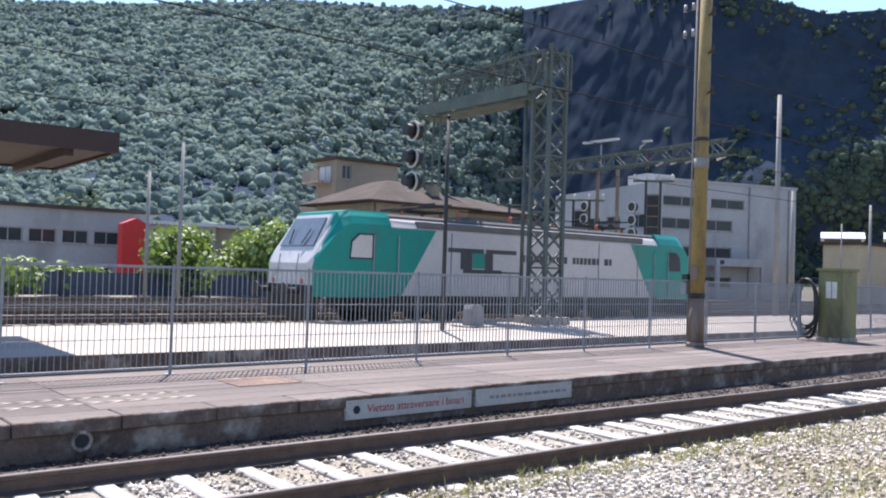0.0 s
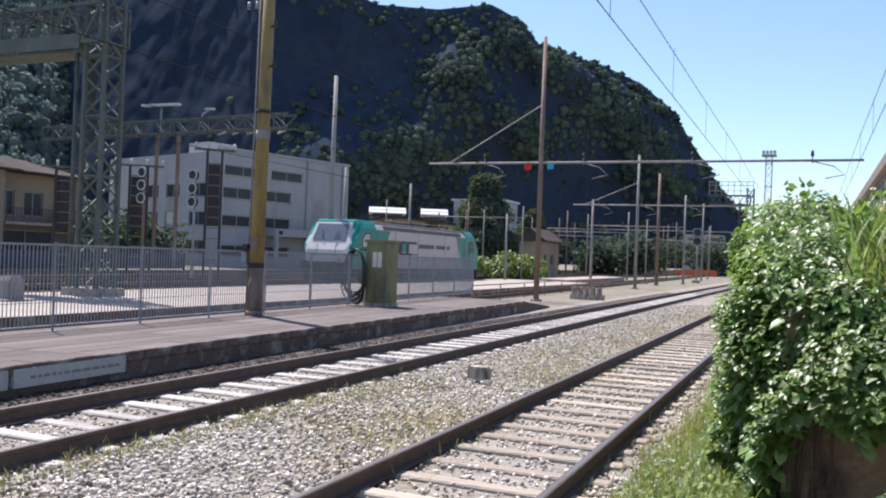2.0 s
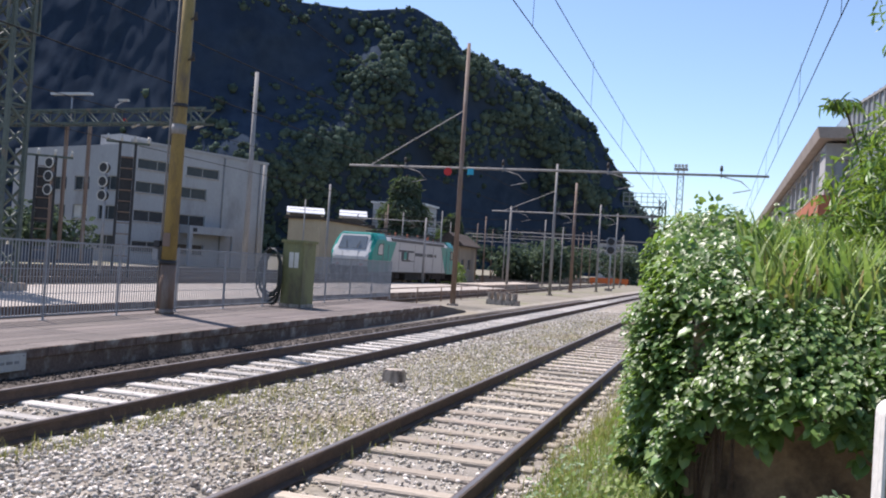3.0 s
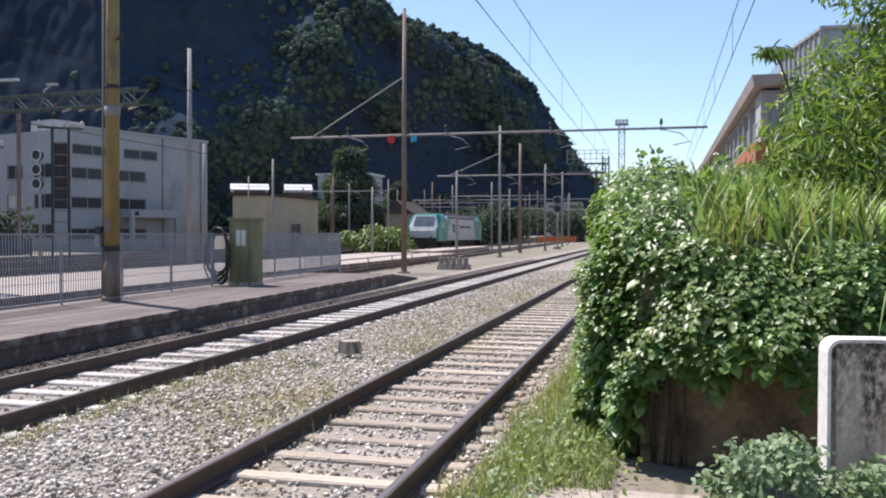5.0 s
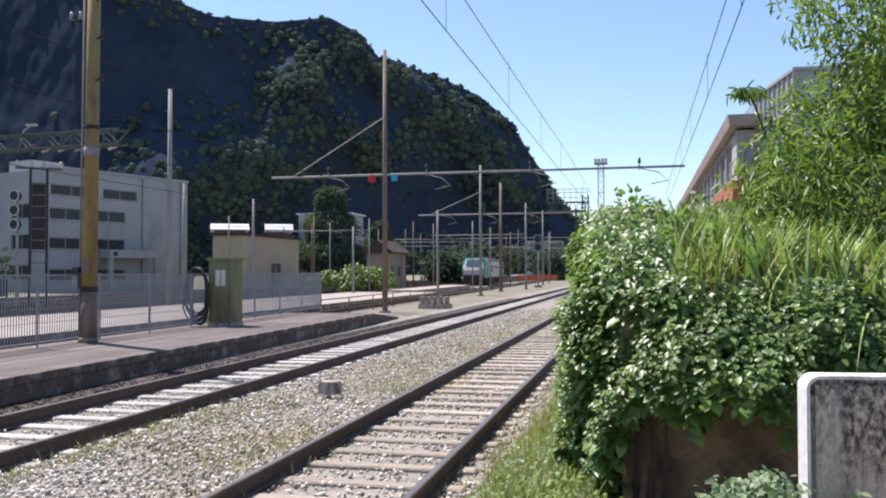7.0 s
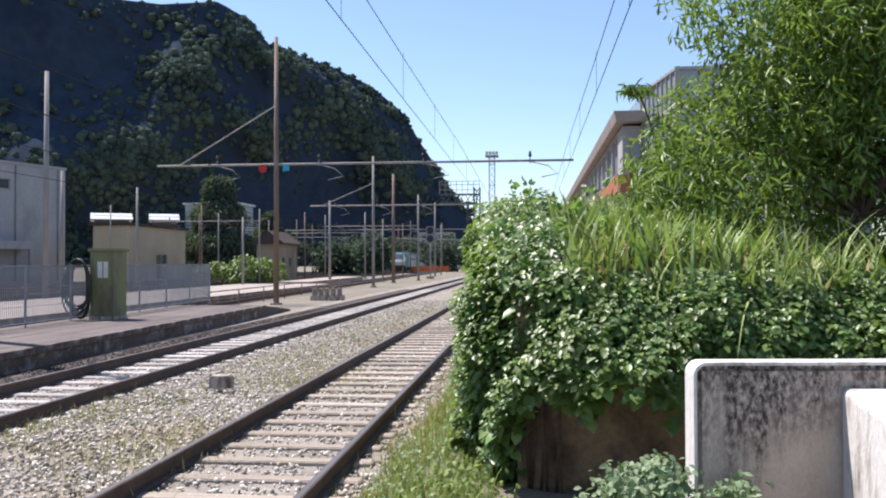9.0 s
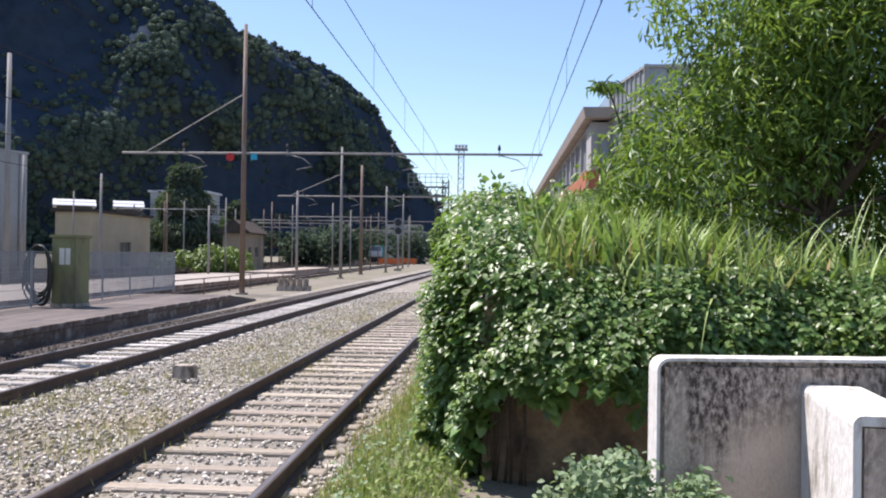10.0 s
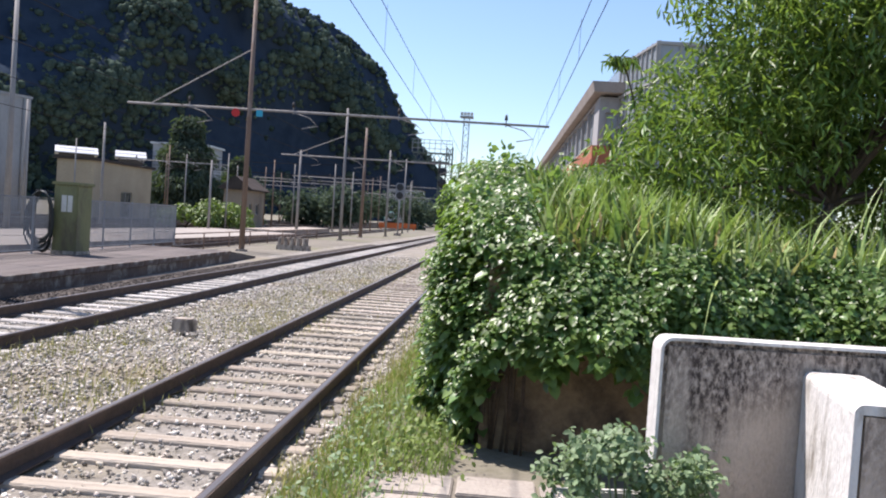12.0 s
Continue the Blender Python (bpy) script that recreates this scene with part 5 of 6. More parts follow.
for z in (0.4, 0.73):
    part("pipe", tube((0, 0, z), (0, 32, z), 0.025, n=8), M["rust_pole"], rail_low)
kerb2 = thing("loading_kerb", "sunlit low concrete kerb along the far track", "kerb", SKEW @ pose(-14.4, 63, -0.2))
part("slab", box(-2.6, 0, 0, 24, 0, 0.5), M["concrete"], kerb2, bevel=0.03)
for i, (x, y) in enumerate(((-19, 150), (-17, 160))):
    b = thing("barrier", "orange plastic work barrier", "barrier", pose(x, y, -0.2), group="work barriers")
    part("panel", box(-1.8, 1.8, -0.05, 0.05, 0.3, 1.2), M["orange"], b)
    part("foot", box(-1.5, -1.3, -0.4, 0.4, 0, 0.3), M["orange"], b)
    part("foot", box(1.3, 1.5, -0.4, 0.4, 0, 0.3), M["orange"], b)
fl = thing("yard_fence", "low dark blue slatted fence before the houses", "fence", pose(-46.5, 28, -0.2))
for k in range(13):
    y = -20 + 4.0 * k
    part("post", box(-0.05, 0.05, y - 0.05, y + 0.05, 0, 1.4), M["dark_metal"], fl)
    if k < 12:
        part("panel", box(-0.03, 0.03, y + 0.05, y + 3.95, 0.1, 1.3), material("blue_grey_panel", (0.06, 0.075, 0.11), (0.04, 0.05, 0.075), 0.7) if k == 0 else bpy.data.materials["blue_grey_panel"], fl)

# ---- walls and planter beside the camera ----
def block(x0, x1, y0, y1, z0, z1, cut=0.05):
    bm = box(x0, x1, y0, y1, z0, z1)
    bmesh.ops.bevel(bm, geom=list(bm.edges), offset=cut, segments=3, affect="EDGES")
    return bm


wall = thing("concrete_wall", "stained grey concrete wall with sunlit-white rounded rim", "wall", pose(0.935, 5.0, -0.14, 0, 0, 6.0))
part("slab", block(0, 3.2, 0.0, 0.16, 0, 1.275, 0.035), M["wall_concrete"], wall)
arc = lambda cx, cz, r, a0, a1: [(cx + r * math.cos(radians(a0 + (a1 - a0) * k / 6)), cz + r * math.sin(radians(a0 + (a1 - a0) * k / 6))) for k in range(7)]
# the rim's white colour carries the sunlight on the top and left edges
part("rim", prism([(-0.012, 0.0)] + arc(0.062, 1.216, 0.074, 180, 90) + [(3.2, 1.29), (3.2, 1.272)] + arc(0.062, 1.216, 0.056, 90, 180) + [(0.006, 0.0)], "y", -0.006, 0.168), M["white_concrete"], wall, "rounded rim in sunlit white")
low = thing("concrete_bench_end", "low concrete block against the wall, sunlit faces coloured white", "concrete block", pose(1.66, 4.1, -0.14, 0, 0, -6.0))
part("slab", block(0, 0.34, 0, 0.98, 0, 1.135, 0.045), M["wall_concrete"], low)
# thin white shell on the sun's side and top: sunlight put into the colour
part("whitewash", prism([(-0.006, 0.0)] + arc(0.04, 1.1, 0.046, 180, 90) + arc(0.3, 1.1, 0.046, 90, 0) + [(0.33, 1.1), (0.03, 1.1), (0.03, 0.0)], "y", -0.004, 0.98), M["white_concrete"], low, "white shell that colours side and top as sunlit", bevel=0.006)
planter = thing("planter", "raised ochre plastered planter wall filled with earth", "planter", pose(0, 0, -0.14))
part("front_wall", box(-0.1, 7.5, 7.1, 7.35, 0, 1.55), M["planter_wall"], planter)
part("side_wall", box(-0.1, 0.15, 7.35, 15, 0, 1.55), M["planter_wall"], planter)
part("earth", box(0.15, 7.5, 7.35, 15, 0, 1.5), M["ground"], planter)
for i, (x, y, w, d) in enumerate(((-0.75, 5.7, 0.5, 0.45), (-0.22, 5.75, 0.55, 0.42), (0.36, 5.72, 0.3, 0.4), (-0.8, 5.2, 0.6, 0.45), (-0.16, 5.25, 0.6, 0.42), (-0.75, 4.7, 0.62, 0.44), (-0.1, 4.75, 0.5, 0.42))):
    s = tagged(part("paving_slab", block(x, x + w, y, y + d, -0.16, -0.095 + 0.004 * (i % 3), 0.01), M["slab"]), "worn pale stone paving slab in grass", "paving slab", group="paving slabs")
trough = thing("flower_trough", "white concrete trough full of pale green herbs", "planter trough", pose(0.42, 4.4, -0.14, 0, 0, 10))
part("front", block(0, 0.78, 0, 0.05, 0, 0.42, 0.012), M["white_concrete"], trough)
part("back", block(0, 0.78, 0.4, 0.45, 0, 0.42, 0.012), M["white_concrete"], trough)
part("end", block(0, 0.05, 0.05, 0.4, 0, 0.42, 0.012), M["white_concrete"], trough)
part("end", block(0.73, 0.78, 0.05, 0.4, 0, 0.42, 0.012), M["white_concrete"], trough)
part("earth", box(0.05, 0.73, 0.05, 0.4, 0.0, 0.36), M["ground"], trough)


# ---- plants ----
LEAF_V = np.array([[0, 0, 0], [-0.32, 0.35, 0.08], [0.32, 0.35, 0.08], [-0.26, 0.7, 0.05], [0.26, 0.7, 0.05], [0, 1.0, -0.12], [0, 0.4, -0.02], [0, 0.72, -0.05]])
LEAF_F = np.array([[0, 6, 1], [0, 2, 6], [1, 6, 3], [6, 7, 3], [2, 4, 6], [6, 4, 7], [3, 7, 5], [7, 4, 5]])
FOLD_F = np.array([[0, 6, 3], [3, 6, 5], [0, 4, 6], [6, 4, 5]])
LANCE_V = LEAF_V * np.array([0.42, 1.0, 0.9])


def facing(rng, normals, spread):
    """Turns that point a leaf's face along the given normals, more or less, with the tip hanging down."""
    nrm = normals + rng.normal(0, spread, normals.shape)
    nrm /= np.linalg.norm(nrm, axis=1)[:, None]
    tip = np.array([0, 0, -1.0]) + rng.normal(0, 0.55, normals.shape)
    tip -= nrm * (tip * nrm).sum(1)[:, None]
    tip /= np.linalg.norm(tip, axis=1)[:, None]
    side = np.cross(tip, nrm)
    return np.stack([side, tip, nrm], axis=2)


def lumps(rng, n, lo, hi, r):
    """n random bumps that make an outline uneven: centre and size."""
    return np.column_stack([rng.uniform(lo, hi, (n, len(lo))), rng.uniform(r[0], r[1], n)])


def creeper():
    rng = np.random.default_rng(5)
    h = thing("creeper_hedge", "dense green creeper hanging over the planter wall", "hedge")
    pts, nrm = [], []
    bump = lambda u, v: 0.10 * np.sin(3.1 * u + 1.7 * v) + 0.07 * np.sin(5.3 * u - 4.1 * v + 1.0) + 0.05 * np.sin(9.0 * u + 8.0 * v)
    # hanging curtain: along the front, round the corner and back beside the track
    n = 46000
    u = rng.uniform(0, 1, n) ** 0.9
    run = u * 13.0                       # metres along the curtain from its right end
    arc0, arc1 = 4.3, 4.3 + 1.25 * math.pi / 2
    ang = np.clip((run - arc0) / 1.25, 0, math.pi / 2)
    x = np.where(run < arc0, 5.07 - run, 0.77 - 1.25 * np.sin(ang))
    y = np.where(run < arc0, 6.72, 7.97 - 1.25 * np.cos(ang)) + np.clip(run - arc1, 0, 99)
    nx, ny = -np.sin(ang), -np.cos(ang)
    hang = np.interp(x, [-0.7, -0.22, -0.05, 0.1, 0.9, 1.3, 5.0], [-0.12, -0.1, 0.42, 0.74, 0.8, 0.9, 0.98])
    low = np.where(run > arc1, -0.1, hang + 0.12 * np.sin(run * 9) + 0.07 * np.sin(run * 23))
    high = 1.66 + 0.2 * np.clip(run - arc0 - 0.8, 0, 4.5)
    zt = rng.uniform(0, 1, n) ** 0.85
    z = low + (high - low) * zt
    out = bump(run, z) + 0.12 * np.sin(np.pi * zt) - rng.uniform(0, 0.22, n) + np.cos(ang) * (0.72 * (1 - zt) ** 0.8 * np.clip(zt * 5 + 0.6, 0, 1) - 0.3)
    x, y = x + nx * out, y + ny * out
    pts.append(np.column_stack([x, y, z]))
    nrm.append(np.column_stack([nx * 0.75, ny * 0.75, np.full(n, 1.3)]))
    # mound on top, rising away
    n = 11000
    x, y = rng.uniform(-0.5, 1.6, n), rng.uniform(6.7, 12.0, n)
    top = 1.7 + 0.2 * (y - 6.6) - np.clip(x - 0.1, 0, 0.5) * np.clip(12.0 - y, 0, 1) * (0.55 + 0.14 * (y - 6.6)) + bump(x, y) * (1.3 - np.clip(x, 0, 1)) - np.clip(-0.2 - x, 0, 1) * 0.9
    cut = np.clip(0.65 - x, 0, 2) ** 2 + np.clip(7.97 - y, 0, 2) ** 2 < 1.5
    x, y, top = x[cut], y[cut], top[cut]
    n = len(x)
    z = np.minimum(top, 2.55 + bump(y, x)) + rng.uniform(-0.16, 0.04, n)
    pts.append(np.column_stack([x, y, z]))
    nrm.append(np.column_stack([np.full(n, -0.1), np.full(n, -0.5), np.full(n, 1.0)]))
    p, q = np.vstack(pts), np.vstack(nrm)
    tagged(scatter("leaf", LEAF_V, LEAF_F, p, facing(rng, q, 0.42), rng.uniform(0.042, 0.082, len(p)), M["ivy"], h), kind="stuff")
    # inner dark shade layer of older leaves and stems
    inner = p + q / np.linalg.norm(q, axis=1)[:, None] * -0.16
    keep = rng.uniform(0, 1, len(p)) < 0.35
    tagged(scatter("inner_leaf", LEAF_V, LEAF_F, inner[keep], facing(rng, q[keep], 0.35), rng.uniform(0.1, 0.17, keep.sum()), M["ivy"], h), kind="stuff")
    bm = bmesh.new()
    rr = random.Random(2)
    for i in range(46):
        t = rr.uniform(0.35, 1.2)
        px, py = 0.65 - 1.1 * math.sin(t), 7.97 - 1.1 * math.cos(t)
        path_tube([(px, py, -0.12), (px + rr.uniform(-0.06, 0.06), py - 0.03, 0.5), (px + rr.uniform(-0.06, 0.06), py, 1.0), (px + 0.1, py + 0.12, 1.5)], 0.007, 4, bm)
    tagged(part("stem", bm, M["bark"], h), kind="stuff")
    # sprigs that stand out at the top
    for k in range(14):
        bx, by = rr.uniform(-0.3, 0.8), rr.uniform(7.5, 11.0)
        bz = min(1.75 + 0.2 * (by - 6.6), 2.5)
        tipx, tipy, tipz = bx + rr.uniform(-0.15, 0.15), by, bz + rr.uniform(0.1, 0.28)
        at = np.array([[bx + (tipx - bx) * s, by, bz + (tipz - bz) * s] for s in np.linspace(0.2, 1, 8)])
        tagged(scatter("sprig", LEAF_V, LEAF_F, at, random_turn(rng, 8), rng.uniform(0.06, 0.11, 8), M["ivy"], h), kind="stuff")


creeper()


def blade(n_seg=5, bend=0.45):
    v, f = [], []
    for i in range(n_seg + 1):
        s = i / n_seg
        w = 0.5 * (1 - s ** 1.6) + 0.02
        zz, yy = s * (1 - 0.18 * bend * s * s), bend * s ** 2.4
        v += [(-w, yy, zz), (w, yy, zz)]
    for i in range(n_seg):
        a = 2 * i
        f.append((a, a + 1, a + 3, a + 2))
    return np.array(v, float), np.array(f)


def blades(name, at, height, width, lean, mat, parent, rng, bend=0.45):
    v, f = blade(5, bend)
    n = len(at)
    size = np.column_stack([width, height, height])
    turn = random_turn(rng, n, lean)
    return tagged(scatter(name, v, f, at, turn, size, mat, parent), kind="stuff")


def irises():
    rng = np.random.default_rng(9)
    t = thing("iris_bed", "bed of tall green iris leaves with dry tips", "plants")
    for name, n, mat, hh in (("leaf", 2500, "iris", (0.42, 0.82)), ("dry_leaf", 800, "iris_dry", (0.28, 0.6))):
        near = np.column_stack([rng.uniform(0.5, 5.6, 190), rng.uniform(6.95, 9.0, 190)])
        back = np.column_stack([rng.uniform(0.3, 2.0, 130), rng.uniform(7.2, 11.2, 130)])
        cl = np.vstack([near, back])
        c = cl[rng.integers(0, len(cl), n)] + rng.normal(0, 0.07, (n, 2))
        z = 1.38 + 0.125 * np.clip(c[:, 1] - 7.0, 0, 4.2) * np.clip(2.4 - c[:, 0], 0.15, 1) - 0.12 * np.clip(c[:, 0] - 1.2, 0, 2.0)
        blades(name, np.column_stack([c, z]), rng.uniform(*hh, n), rng.uniform(0.048, 0.085, n), 0.2 if name == "leaf" else 0.45, M[mat], t, rng, 0.4)
    n = 260
    c = np.column_stack([rng.uniform(0.4, 5.5, n), rng.uniform(6.75, 7.1, n), rng.uniform(1.3, 1.55, n)])
    blades("drooping_leaf", c, rng.uniform(0.4, 0.7, n), rng.uniform(0.02, 0.035, n), 0.8, M["iris"], t, rng, 0.9)


irises()


def leafy_tree(name, label, x, y, z, crowns, leaves, size, mat, trunk_h, rng, droop=0.6, shell=0.55, base_v=LANCE_V, category="tree", base_f=LEAF_F):
    """Trunk, limbs to each crown lump, and leaves spread through the lumps."""
    t = thing(name, label, category, pose(x, y, z))
    bm = bmesh.new()
    mid = np.mean([c[:3] for c in crowns], axis=0)
    top = Vector((float(mid[0]) * 0.3, float(mid[1]) * 0.3, trunk_h))
    tube((0, 0, 0), top, 0.035 * trunk_h + 0.05, 0.03 * trunk_h + 0.02, 9, bm)
    for c in crowns[:: max(1, len(crowns) // 18)]:
        e = Vector(c[:3])
        m = (top + e) / 2 + Vector((0, 0, 0.15 * (e - top).length))
        tube(top, m, 0.02 * trunk_h + 0.015, 0.02, 7, bm)
        tube(m, e, 0.02, 0.008, 6, bm)
    part("trunk", bm, M["bark"], t)
    w = np.array([c[3] ** 2 for c in crowns])
    pick = rng.choice(len(crowns), leaves, p=w / w.sum())
    cc = np.array(crowns)[pick]
    d = rng.normal(size=(leaves, 3))
    d /= np.linalg.norm(d, axis=1)[:, None]
    r = cc[:, 3] * (shell + (1 - shell) * rng.uniform(0, 1, leaves) ** 0.5) * (1 + 0.22 * np.sin(d[:, 0] * 7 + cc[:, 0] * 5) * np.sin(d[:, 2] * 6 + cc[:, 1]))
    at = cc[:, :3] + d * r[:, None] * np.array([1, 1, 0.85])
    at = at[at[:, 2] > -0.1]
    nrm = (at - cc[: len(at), :3]) * 0 + d[: len(at)] * 0.8 + np.array([0, 0, 0.9])
    tagged(scatter("foliage", base_v, base_f, at, facing(rng, nrm, droop), rng.uniform(size * 0.7, size * 1.3, len(at)), M[mat], t), kind="stuff")
    return t


rng_t = np.random.default_rng(21)
crowns = [(rng_t.uniform(-1.75, 4.4), rng_t.uniform(-0.9, 1.2), 0, rng_t.uniform(0.5, 0.9)) for _ in range(175)]
crowns = [(a, b, 0.45 + (min(1.0 + 3.3 * (a + 1.75), 4.6) - 0.45) * ((i * 0.618) % 1.0), r * (0.75 if a < -0.9 else 0.9)) for i, (a, b, _, r) in enumerate(crowns)]
# the crown is hollow and dark below on its shaded side
crowns = [c for c in crowns if not (c[0] > -0.8 and c[2] < 1.4 and c[1] < 0.5) and not (c[0] > 0.0 and c[2] < 2.0 and c[1] < 0.6)]
crowns += [(-0.7 + 0.17 * i, 1.3 + 0.4 * (i % 3), 0.3 + 0.62 * (i % 4), 0.8) for i in range(32)]
leafy_tree("peach_tree", "bushy tree with dense narrow bright green leaves", 3.14, 9.6, 1.3, crowns, 74000, 0.15, "bush", 0.9, rng_t, base_f=FOLD_F)
frond = thing("drooping_spray", "drooping spray of long narrow leaves above the bush", "plant", pose(1.17, 9.8, 1.93))
bm = bmesh.new()
path_tube([(0.45, 0, 0.0), (0.22, 0, 1.2), (0.08, 0, 1.62), (0.02, 0, 1.7)], 0.011, 5, bm)
for k in range(9):
    c, d = math.cos(k * 0.7), math.sin(k * 0.7)
    path_tube([(0.02, 0, 1.7), (0.02 + 0.07 * c, 0.07 * d, 1.76), (0.02 + 0.15 * c, 0.15 * d, 1.74)], 0.004, 4, bm)
part("stem", bm, M["bark"], frond)
rf = np.random.default_rng(3)
a = rf.uniform(0, 2 * math.pi, 70)
r = rf.uniform(0.02, 0.2, 70)
tagged(scatter("leaf", LANCE_V * np.array([0.8, 1, 1]), LEAF_F, np.column_stack([0.02 + r * np.cos(a), r * np.sin(a), 1.79 - 1.2 * r * r - rf.uniform(0, 0.05, 70)]), facing(rf, np.column_stack([np.cos(a), np.sin(a), np.full(70, 0.25)]), 0.3), rf.uniform(0.1, 0.18, 70), M["bush"], frond), kind="stuff")

# herbs in the trough, grass on the verge
rh = np.random.default_rng(12)
herb = thing("herb_plant", "pale grey-green bushy herb in the trough", "plant", pose(0.74, 4.68, 0.26))
n = 4200
c = np.column_stack([rh.uniform(-0.46, 0.46, 36), rh.uniform(-0.24, 0.2, 36), rh.uniform(0.0, 0.42, 36)])
c[:, 2] -= 0.35 * (c[:, 0] / 0.42) ** 2 * 0.6
p = c[rh.integers(0, 36, n)] + rh.normal(0, 0.045, (n, 3))
tagged(scatter("leaf", LEAF_V, LEAF_F, p, facing(rh, np.tile([0.0, -0.5, 1.0], (n, 1)), 0.6), rh.uniform(0.028, 0.055, n), M["mint"], herb), kind="stuff")
bm = bmesh.new()
for i in range(36):
    tube((c[i, 0] * 0.6, c[i, 1] * 0.6, 0.0), tuple(c[i]), 0.005, 0.003, 5, bm)
tagged(part("stem", bm, M["mint"], herb), kind="stuff")

verge_grass = thing("verge_grass", "fresh green grass and weeds beside the track", "grass")
n = 9500
y = 3.2 + 9.5 * rh.uniform(0, 1, n) ** 1.6
x = rh.uniform(-1.35, -0.3, n) + 0.03 * (y - 6)
keep = ~((x > -0.85) & (y < 6.05) & (rh.uniform(0, 1, n) < 0.93))
x, y = x[keep], y[keep]
edge = np.clip((x + 1.45) / 0.6, 0.25, 1)
blades("blade", np.column_stack([x, y, np.full(len(x), -0.13)]), rh.uniform(0.05, 1, len(x)) ** 1.6 * 0.27 * edge + 0.03, rh.uniform(0.006, 0.014, len(x)), 0.35, M["grass"], verge_grass, rh, 0.5)
n = 5200
y = 3.4 + 9.0 * rh.uniform(0, 1, n) ** 1.5
x = rh.uniform(-1.4, -0.5, n) + 0.03 * (y - 6) + 0.1 * np.sin(y * 5)
keep = ~((x > -0.85) & (y < 6.05)) & (np.sin(x * 9 + y * 2.3) + np.sin(y * 4.1 - x * 5) > -0.5)
x, y = x[keep], y[keep]
blades("straw_blade", np.column_stack([x, y, np.full(len(x), -0.14)]), rh.uniform(0.04, 0.2, len(x)), rh.uniform(0.005, 0.012, len(x)), 0.6, M["dry_grass"], verge_grass, rh, 0.6)
n = 900
p = np.column_stack([rh.uniform(-1.3, -0.65, n), 3.6 + 5.0 * rh.uniform(0, 1, n) ** 1.3, rh.uniform(-0.13, 0.02, n)])
tagged(scatter("clover_leaf", LEAF_V, LEAF_F, p, facing(rh, np.tile([-0.1, -0.3, 1.0], (n, 1)), 0.5), rh.uniform(0.025, 0.06, n), M["mint"], verge_grass), kind="stuff")
n = 3800
y = 5.0 + 23 * rh.uniform(0, 1, n) ** 1.3
x = -1.12 + rh.normal(0, 0.2, n)
blades("dry_blade", np.column_stack([x, y, np.full(n, -0.17)]), rh.uniform(0.05, 0.16, n), rh.uniform(0.006, 0.012, n), 0.4, M["dry_grass"], verge_grass, rh, 0.5)
n = 420
p = np.column_stack([rh.normal(-0.6, 0.2, n), rh.normal(6.6, 0.3, n), rh.uniform(-0.1, 0.16, n)])
tagged(scatter("weed_leaf", LEAF_V, LEAF_F, p, facing(rh, np.tile([-0.3, -0.7, 0.8], (n, 1)), 0.6), rh.uniform(0.03, 0.06, n), M["grass"], verge_grass), kind="stuff")
tufts = thing("ballast_weeds", "sparse weeds and yellow grass between the tracks", "weeds")
n = 8000
spot = np.array([[-4.0, 19.0, 0.7, 3.0], [-4.4, 28.0, 0.9, 5.0], [-3.7, 14.0, 0.4, 1.5], [-5.0, 10.5, 0.5, 1.2], [-4.3, 24.0, 0.5, 4.0], [-4.6, 15.5, 0.4, 2.0], [-5.55, 6.8, 0.12, 2.2], [-4.2, 33, 0.7, 5], [-3.9, 8.2, 0.5, 0.8]])
k = rh.integers(0, len(spot), n)
p = np.column_stack([spot[k, 0] + rh.normal(0, 1, n) * spot[k, 2], spot[k, 1] + rh.normal(0, 1, n) * spot[k, 3], np.full(n, -0.17)])
blades("blade", p, rh.uniform(0.04, 0.16, n), rh.uniform(0.005, 0.012, n), 0.4, M["dry_grass"], tufts, rh, 0.5)

# bushes and trees across the yard
rb = np.random.default_rng(33)


def bush(x, y, w, h, leaves=1500, size=0.3, mat="yard_bush", label="leafy green bush in the yard"):
    cr = [(rb.uniform(-w, w), rb.uniform(-w * 0.6, w * 0.6), h * rb.uniform(0.25, 0.75), rb.uniform(0.28, 0.42) * h) for _ in range(9)]
    leafy_tree("bush", label, x, y, -0.2, cr, leaves, size, mat, h * 0.3, rb, 0.9, 0.4, LEAF_V, "bush")


bush(-47.5, 18.9, 1.9, 4.2, 2400, 0.36)
bush(-47.5, 24.0, 1.9, 4.6, 2400, 0.36)
bush(-52.5, 26.6, 2.4, 4.6, 1800, 0.36)
bush(-47.0, 9.0, 3.0, 2.6, 1800, 0.34)
bush(-49.0, 13.0, 2.4, 2.2, 1500, 0.34)
bush(-26.0, 70.5, 2.2, 2.7, 1800, 0.3)
bush(-24.0, 73.5, 2.0, 2.4, 1800, 0.3)
bush(-25.5, 77.5, 2.0, 2.6, 1800, 0.3)
bush(-43.0, 90.0, 3.0, 3.4, 1500, 0.4)


